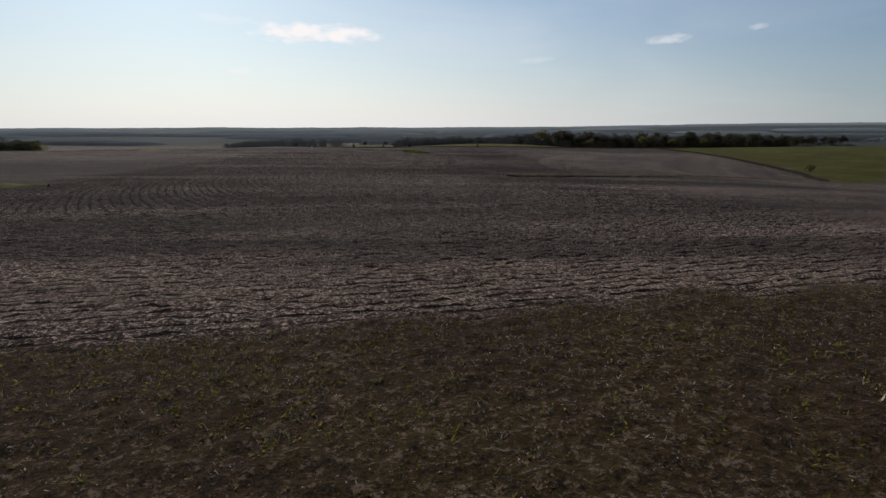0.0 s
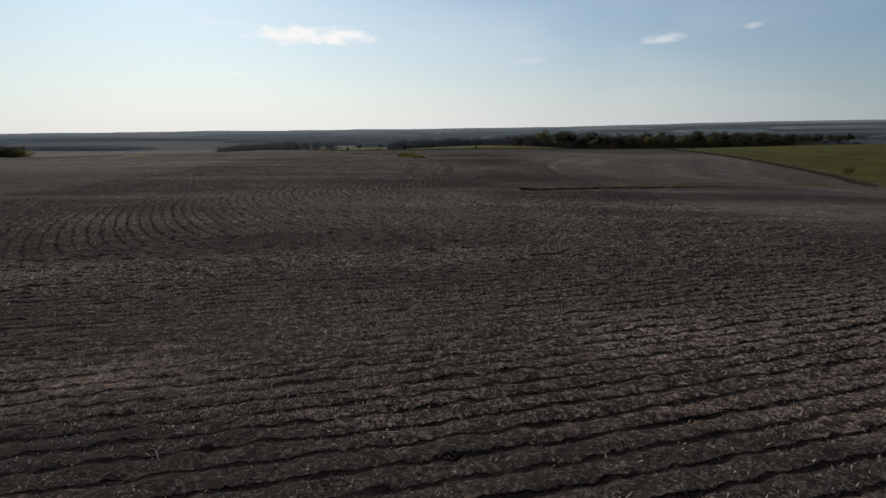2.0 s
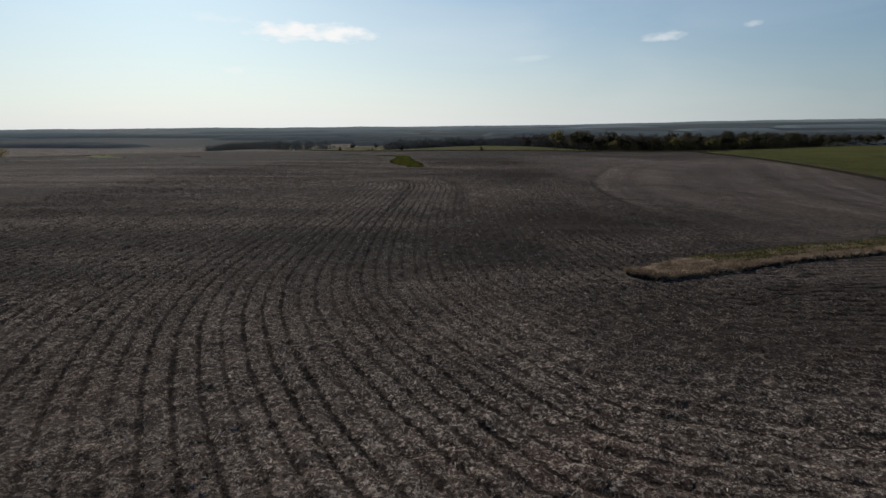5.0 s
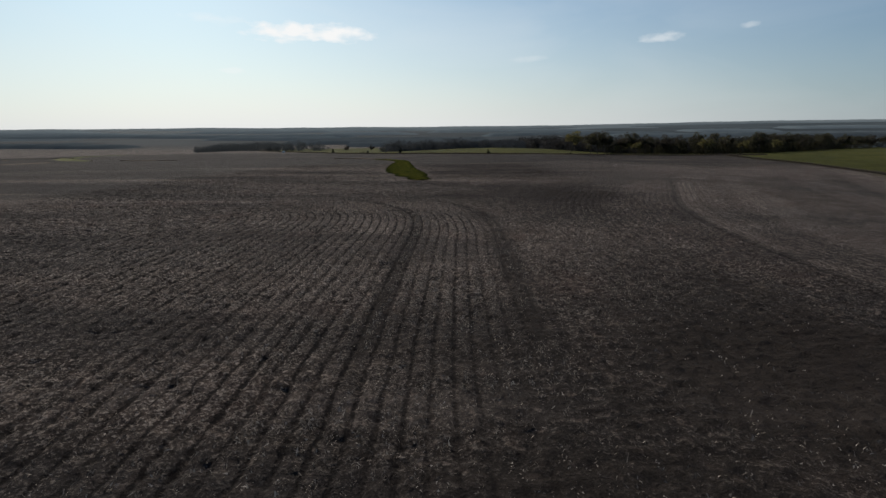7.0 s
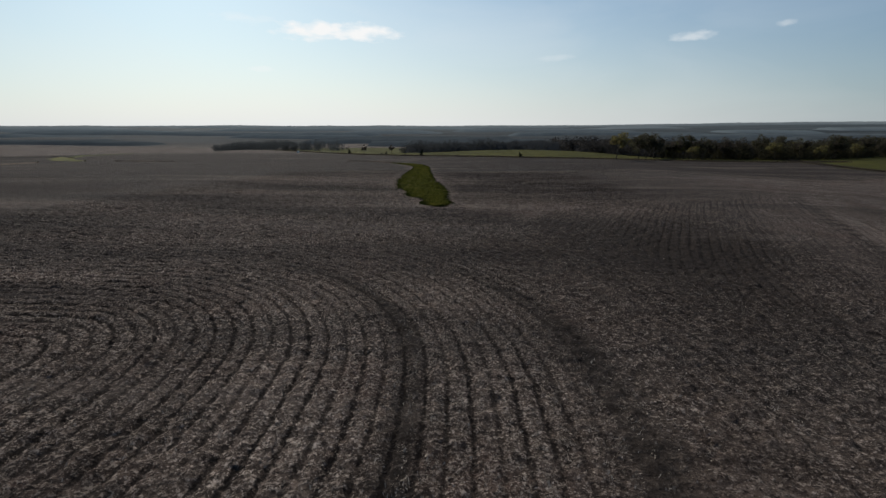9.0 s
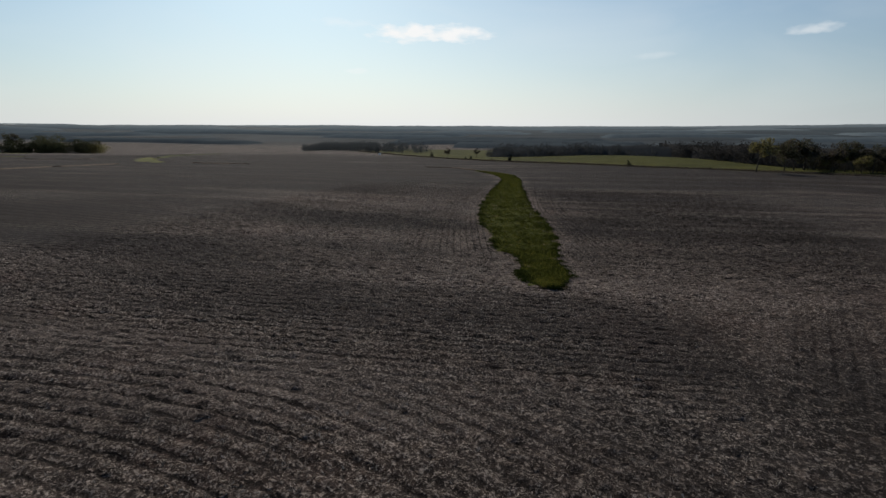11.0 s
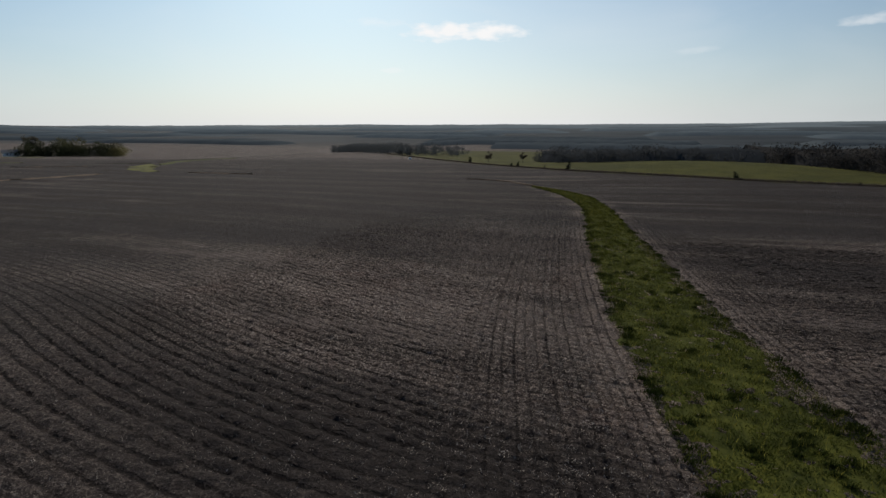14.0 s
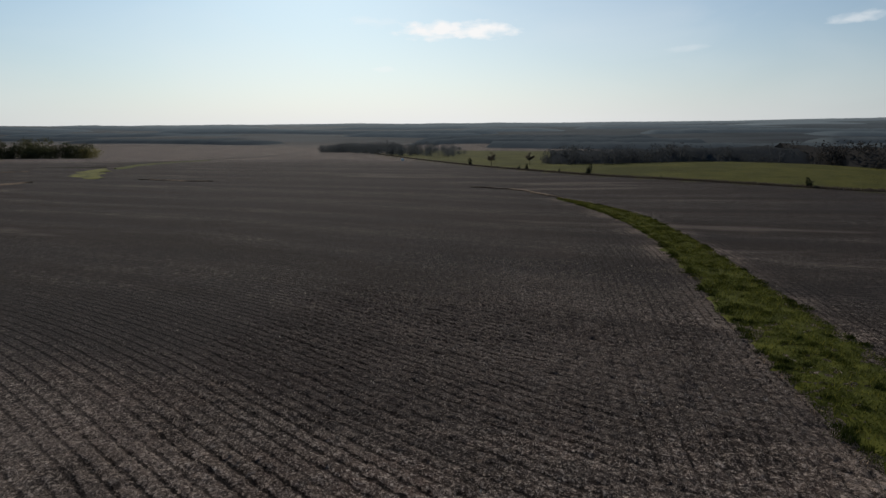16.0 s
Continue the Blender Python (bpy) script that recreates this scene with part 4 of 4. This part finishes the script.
def woodland(name, spots, tall, per, material, seed, label, wide=0.34, sink=0.0, low=0.08):
    """A stand that nobody could count: trunks and clumped crowns in one mesh."""
    rng = np.random.RandomState(seed)
    V, F, base = [], [], 0
    for px, py in spots:
        h = tall * rng.uniform(0.62, 1.12)
        z = height1(px, py) - sink
        cs = [(px + rng.normal(0, h * wide * 0.45), py + rng.normal(0, h * wide * 0.45), z + h * rng.uniform(low, 0.84)) for _ in range(7)]
        v, f = leaf_cloud(rng, cs, [h * wide * rng.uniform(0.5, 0.9) for _ in cs], per, h * 0.038)
        t = h * 0.015
        tv = np.array([(px - t, py, z - 1), (px + t, py, z - 1), (px + t * 0.4, py, z + h * 0.7), (px - t * 0.4, py, z + h * 0.7)])
        V += [v, tv]
        F += [f + base, np.array([[0, 1, 2, 3]], np.int32) + base + len(v)]
        base += len(v) + 4
    me = mesh_np(name, np.vstack(V), np.vstack(F))
    me.materials.append(material)
    return tagged(new(name, me), label, "woodland", kind="stuff")


def canopy(line, depth, tall, gap, scale, material, seed, label):
    """The closed canopy of a far wood: a bumpy body along a line, with gaps."""
    rng = np.random.RandomState(seed)
    L = spline(line, tall * 0.55)
    s = np.linspace(0, 1, 8)
    x = L[:, None, 0] + rng.normal(0, tall * 0.12, (len(L), 8))
    y = L[:, None, 1] + depth * s[None] + rng.normal(0, tall * 0.1, (len(L), 8))
    mask = smooth01((waves(x, L[:, None, 1] + 0 * y, scale, seed) + gap) / 0.3)
    top = tall * (0.80 + 0.08 * waves(x, y, tall * 9, seed + 1) + 0.06 * rng.normal(0, 1, x.shape)) * mask
    z = height(x, y) - 1.5 + top * np.array([0, 0.72, 0.95, 1, 1, 0.95, 0.8, 0])[None]
    i = np.arange(x.size, dtype=np.int32).reshape(x.shape)
    me = mesh_np("woodland", np.stack([x, y, z], -1), np.stack([i[:-1, :-1], i[1:, :-1], i[1:, 1:], i[:-1, 1:]], -1).reshape(-1, 4), True)
    me.materials.append(material)
    return tagged(new("woodland", me), label, "woodland", kind="stuff")


def spots_along(line, depth, n, seed, away=(0, 1)):
    rng = np.random.RandomState(seed)
    L = spline(line, 5.0)
    k = rng.uniform(0, len(L) - 1.01, n)
    p = L[k.astype(int)]
    d = depth * rng.uniform(0, 1, n) ** 1.3
    return [(float(a[0] + away[0] * e + rng.normal(0, 2)), float(a[1] + away[1] * e + rng.normal(0, 2))) for a, e in zip(p, d)]


def far_leaf(name, dark, light, trans=0.0):
    mat = leaf_material(name, dark, light, trans)
    mat.node_tree.nodes["Principled BSDF"].inputs["Specular IOR Level"].default_value = 0.0
    mat.node_tree.nodes["Principled BSDF"].inputs["Roughness"].default_value = 1.0
    return mat


WOOD_NEAR = far_leaf("wood_near", (0.040, 0.038, 0.036), (0.054, 0.050, 0.046), 0.3)
# the blue-grey of this wood carries painted haze
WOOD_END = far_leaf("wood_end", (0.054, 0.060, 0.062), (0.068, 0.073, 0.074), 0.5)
SHELTER = far_leaf("shelter_leaf", (0.034, 0.038, 0.021), (0.062, 0.065, 0.032), 0.3)
UNDER = far_leaf("undergrowth", (0.034, 0.032, 0.020), (0.062, 0.055, 0.032), 0.35)
# same wood as WOOD_NEAR, greyed with painted haze
WOOD_HAZED = far_leaf("wood_hazed", (0.050, 0.053, 0.054), (0.066, 0.068, 0.068), 0.4)
# distance haze is mixed into these leaf colours, paler farther off
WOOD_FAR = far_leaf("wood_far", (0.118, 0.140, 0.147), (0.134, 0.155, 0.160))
WOOD_HAZIEST = far_leaf("wood_haziest", (0.200, 0.225, 0.225), (0.218, 0.240, 0.236))
WOODS = (far_leaf("wood_valley", (0.060, 0.071, 0.076), (0.074, 0.084, 0.087)), far_leaf("wood_grey", (0.085, 0.102, 0.109), (0.100, 0.116, 0.121)), WOOD_FAR, far_leaf("wood_pale", (0.160, 0.186, 0.190), (0.178, 0.202, 0.204)), WOOD_HAZIEST)
WOOD_EDGE = [(-42, 443), (-8, 430), (30, 436), (58, 434), (72, 404), (80, 372), (92, 356), (120, 351), (165, 364), (200, 390), (260, 442), (340, 504)]
woodland("woodland", spots_along(WOOD_EDGE[3:], 50, 460, 81), 10, 190, WOOD_NEAR, 82, "dark leafless wood behind the pasture", 0.34, 1.0, 0.05)
woodland("woodland", spots_along(WOOD_EDGE[:4], 40, 150, 85), 8.5, 190, WOOD_HAZED, 86, "leafless wood along the end of the pasture, greyed with painted haze", 0.34, 1.0, 0.05)
woodland("woodland", spots_along([(92, 349), (104, 344), (124, 341), (140, 339), (165, 353), (195, 379), (230, 402)], 18, 330, 71), 8.5, 150, UNDER, 72,
         "dark undergrowth and saplings between the field-edge trees", 0.42, 0.3, 0.04)
woodland("woodland", spots_along([(225, 402), (285, 454), (340, 494), (440, 550), (600, 610), (800, 650)], 40, 300, 73), 9, 130, UNDER, 74,
         "dark undergrowth and saplings between the field-edge trees", 0.42)
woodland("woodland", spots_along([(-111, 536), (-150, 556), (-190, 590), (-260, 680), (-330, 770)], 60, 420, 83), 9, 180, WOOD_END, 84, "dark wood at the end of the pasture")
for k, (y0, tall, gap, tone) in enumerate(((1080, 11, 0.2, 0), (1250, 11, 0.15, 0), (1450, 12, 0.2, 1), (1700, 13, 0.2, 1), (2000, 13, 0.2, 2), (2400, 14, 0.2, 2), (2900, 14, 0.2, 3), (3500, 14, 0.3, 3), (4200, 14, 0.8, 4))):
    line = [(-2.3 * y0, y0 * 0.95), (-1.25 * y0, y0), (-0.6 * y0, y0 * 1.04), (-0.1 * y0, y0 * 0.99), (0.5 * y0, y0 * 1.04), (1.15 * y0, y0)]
    canopy(line, 0.10 * y0, tall, gap, y0 * 0.6, WOODS[tone], 90 + k, "woods on the far hills, haze mixed into their blue-grey" if k else "wood down in the valley, haze mixed into its blue-grey")
canopy([(x, y + 4) for x, y in WOOD_EDGE[3:]], 60, 10.5, 3.0, 300, WOOD_NEAR, 113, "dark leafless wood behind the pasture")
canopy([(x, y + 4) for x, y in WOOD_EDGE[:4]], 60, 9, 3.0, 300, WOOD_HAZED, 114, "leafless wood along the end of the pasture, greyed with painted haze")
canopy([(-130, 790), (40, 740), (300, 700), (620, 720), (1000, 800)], 90, 10, 0.3, 300, WOODS[0], 111, "wood down in the valley, haze mixed into its blue-grey")
canopy([(-250, 980), (100, 930), (500, 940), (1200, 960)], 100, 11, 0.25, 420, WOODS[0], 112, "wood down in the valley, haze mixed into its blue-grey")
canopy([(95, 560), (300, 520), (520, 540), (800, 640)], 150, 8, 0.9, 300, WOODS[0], 110, "wood down in the valley, haze mixed into its blue-grey")
woodland("woodland", spots_along([(-486, 516), (-466, 545), (-449, 571)], 10, 34, 99, (-0.6, 0.8)), 13, 620, SHELTER, 100, "dark evergreen shelter belt beside a farmstead", 0.46, 0.6, 0.05)
woodland("woodland", spots_along([(-494, 545), (-476, 572), (-462, 590)], 20, 22, 97, (-0.6, 0.8)), 17, 420, LEAF_DARK, 102, "green trees behind a shelter belt", 0.42, 0.6)
woodland("woodland", spots_along([(-452, 570), (-446, 580)], 8, 5, 98, (-0.6, 0.8)), 12, 420, LEAF_OCHRE, 103, "ochre leafing trees at the end of a shelter belt", 0.42, 0.6)
plant(0, -504, 534, 1.55, 40)


# ---- bushes along the fence ----
def build_bush(seed, tall, label):
    rng = np.random.RandomState(seed)
    bush = tagged(new("bush"), label, "bush", "fence-line bushes")
    centres, radii = [], []
    for k in range(4):
        a = rng.uniform(0, 6.28)
        tip = Vector((math.cos(a) * tall * 0.2, math.sin(a) * tall * 0.2, tall * rng.uniform(0.5, 0.9)))
        bm = bmesh.new()
        tube(bm, [Vector((0, 0, -0.1)), tip * 0.5, tip], [tall * 0.03, tall * 0.02, tall * 0.006], 5)
        part("stem", bm_mesh("stem", bm, BARK, True), bush)
        centres += [tip, tip * 0.6, tip * 0.3]
        radii += [tall * 0.16, tall * 0.22, tall * 0.24]
    v, f = leaf_cloud(rng, centres, radii, 420, tall * 0.05)
    me = mesh_np("crown", v, f)
    me.materials.append(CEDAR)
    part("crown", me, bush)
    return bush


BUSH = build_bush(140, 3.2, "small dark evergreen bush on the fence line")
for k, (px, py, sz) in enumerate(((-25.7, 382, 1.2), (-47.8, 406, 0.9), (-76.5, 440, 1.25), (22.5, 344, 0.85), (-6, 365, 0.35), (48, 333, 0.4), (-35, 392, 0.5), (-51, 410, 0.6), (35, 338, 0.3))):
    ob = BUSH if k == 0 else copy_thing(BUSH, Matrix())
    ob.matrix_basis = pose(px, py, height1(px, py), 0, 0, 40 * k) @ Matrix.Diagonal((sz, sz, sz, 1))

# rough grass under the fence, added to stand for its dark shadow edge too
x, y, rng = scatter_band(FENCE + [0, -1.2], FENCE + [0, 1.2], 26000, 150)
blades("fence_rough_grass", x, y, height(x, y), rng.uniform(0.3, 0.9, len(x)), rng.uniform(0.1, 0.25, len(x)), 0.8, TWIG, 151, "dark rough grass and brambles along the fence line, also standing for its shadow", "grass")
x, y, rng = scatter_band(BORDER - [1.0, 0], BORDER + [1.0, 0], 14000, 152)
blades("border_rough_grass", x, y, height(x, y), rng.uniform(0.3, 0.8, len(x)), rng.uniform(0.1, 0.25, len(x)), 0.8, TWIG, 153, "dark rough grass along the pasture's edge", "grass")


# ---- far grass patches in the field ----
def patch(line, wide, seed, label, material):
    L = spline(line, 2.0)
    d = np.gradient(L, axis=0)
    d /= np.hypot(*d.T)[:, None]
    nrm = np.stack([-d[:, 1], d[:, 0]], -1)
    w = wide * (0.75 + 0.35 * waves(L[:, 0], L[:, 1], 18, seed)) * np.sqrt(np.clip(np.sin(np.linspace(0.03, math.pi - 0.03, len(L))), 0.05, 1))
    return band("grass_patch", L + nrm * w[:, None] / 2, L - nrm * w[:, None] / 2, material, 0.14, 4, label, "grass patch", 0.6, seed, None, 1.4, 0.02)


SCRUB = plain("dark_scrub", (0.012, 0.012, 0.009), (0.032, 0.030, 0.020), 0.4, 1.0, 0.03)
PATCH = plain("yellow_green_grass", (0.055, 0.056, 0.016), (0.125, 0.118, 0.026), 0.3, 1.0, 0.05)
patch([(-31, 321), (-36, 330), (-43, 339), (-56, 344)], 2.2, 160, "thin dead end of the grassed waterway", BANK)
patch([(-226, 386), (-210, 367), (-195, 352), (-181, 345)], 13.0, 161, "yellow-green grassed hollow in the bare field", PATCH)
patch([(-166, 345), (-152, 344.5), (-137, 344)], 1.4, 162, "thin tan grass strip in the bare field", BANK)
patch([(-216, 384), (-232, 412), (-238, 440), (-236, 466)], 8.0, 163, "thin olive grass in a field hollow", TURF)
patch([(-238, 404), (-250, 436), (-244, 470), (-290, 610), (-349, 762)], 3.4, 169, "dark field boundary of rough grass", SCRUB)
patch([(-264, 391), (-249, 392), (-234, 396)], 3.0, 167, "dark ditch bank in the bare field", SCRUB)
patch([(-470, 486), (-452, 490), (-436, 494)], 10.0, 168, "yellow-green grass before a farmstead", PATCH)
patch([(-176, 258), (-180, 271), (-183, 285), (-188, 301), (-189.5, 316), (-191, 330)], 2.2, 166, "thin tan grass strip in the bare field", BANK)
patch([(-268, 352), (-254, 356), (-240, 366)], 1.8, 165, "thin tan grass strip in the bare field", BANK)
patch([(-352, 378), (-332, 382), (-312, 388)], 9.0, 170, "dull olive grass before a farmstead", TURF)
patch([(-58, 52), (-50, 55.5), (-44, 57)], 4.0, 164, "weedy green patch on the bare field", TURF)


# ---- farmstead ----
def build_house(name, long, deep, wall, ridge, label, category, doors, cladding):
    house = tagged(new(name), label, category)
    for nm, (x0, y0, x1, y1) in (("wall", (-long / 2, -deep / 2, long / 2, -deep / 2 + 0.25)), ("wall", (-long / 2, deep / 2 - 0.25, long / 2, deep / 2)),
                                 ("wall", (-long / 2, -deep / 2 + 0.25, -long / 2 + 0.25, deep / 2 - 0.25)), ("wall", (long / 2 - 0.25, -deep / 2 + 0.25, long / 2, deep / 2 - 0.25))):
        bm = bmesh.new()
        box(bm, x0, y0, -0.8, x1, y1, wall)
        part(nm, bm_mesh(nm, bm, cladding), house)
    for sx in (-1, 1):
        bm = bmesh.new()
        x = sx * (long / 2 - 0.12)
        v = [bm.verts.new(p) for p in ((x - 0.12, -deep / 2, wall), (x - 0.12, deep / 2, wall), (x - 0.12, 0, ridge), (x + 0.12, -deep / 2, wall), (x + 0.12, deep / 2, wall), (x + 0.12, 0, ridge))]
        for f in ((2, 1, 0), (3, 4, 5), (0, 1, 4, 3), (1, 2, 5, 4), (2, 0, 3, 5)):
            bm.faces.new([v[i] for i in f])
        part("gable", bm_mesh("gable", bm, cladding), house)
    for sy in (-1, 1):
        bm = bmesh.new()
        L, o = long / 2 + 0.5, sy * (deep / 2 + 0.5)
        drop = (ridge - wall) / (deep / 2) * 0.5
        v = [bm.verts.new(p) for p in ((-L, o, wall - drop), (L, o, wall - drop), (L, 0, ridge), (-L, 0, ridge), (-L, o, wall - drop + 0.2), (L, o, wall - drop + 0.2), (L, 0, ridge + 0.2), (-L, 0, ridge + 0.2))]
        for f in ((3, 2, 1, 0), (4, 5, 6, 7), (0, 1, 5, 4), (1, 2, 6, 5), (2, 3, 7, 6), (3, 0, 4, 7)):
            bm.faces.new([v[i] for i in f])
        part("roof", bm_mesh("roof", bm, ROOF), house)
    for k in range(doors):
        px = -long / 2 + long * (k + 0.5) / doors
        bm = bmesh.new()
        box(bm, px - 0.7, -deep / 2 - 0.06, wall * 0.35, px + 0.7, -deep / 2 - 0.004, wall * 0.75)
        part("window", bm_mesh("window", bm, GLASS), house)
    return house


def stand(ob, x, y, turn):
    ob.matrix_basis = pose(x, y, height1(x, y), 0, 0, turn)


stand(build_house("farmhouse", 14, 9, 6.0, 9.6, "white two-storey farmhouse with a grey roof", "house", 4, WHITE), -507, 497, 62)
stand(build_house("barn", 26, 13, 5.5, 9.8, "long barn with a grey roof, wall shade painted as grey", "barn", 3, SIDING), -510, 476, 55)
stand(build_house("shed", 11, 7, 3.6, 5.6, "small white farm shed with a grey roof", "shed", 2, WHITE), -502, 515, 60)


def build_tank():
    tank = tagged(new("water_tank"), "small white water tank standing in the pasture", "tank")
    bm = bmesh.new()
    rings = [(0.85, -0.1), (0.92, 0.0), (0.95, 0.35), (0.90, 0.70), (0.72, 0.98), (0.45, 1.16), (0.26, 1.22)]
    loops = [[bm.verts.new((r * math.cos(math.pi * k / 10), r * math.sin(math.pi * k / 10), z)) for k in range(20)] for r, z in rings]
    for lo, hi in zip(loops[:-1], loops[1:]):
        for k in range(20):
            bm.faces.new((lo[k], lo[(k + 1) % 20], hi[(k + 1) % 20], hi[k]))
    bm.faces.new(loops[-1])
    part("shell", bm_mesh("shell", bm, WHITE, True), tank)
    bm = bmesh.new()
    bmesh.ops.create_cone(bm, cap_ends=True, segments=12, radius1=0.3, radius2=0.25, depth=0.12, matrix=Matrix.Translation((0, 0, 1.27)))
    part("lid", bm_mesh("lid", bm, ROOF), tank)
    return tank


stand(build_tank(), -122, 478, 0)
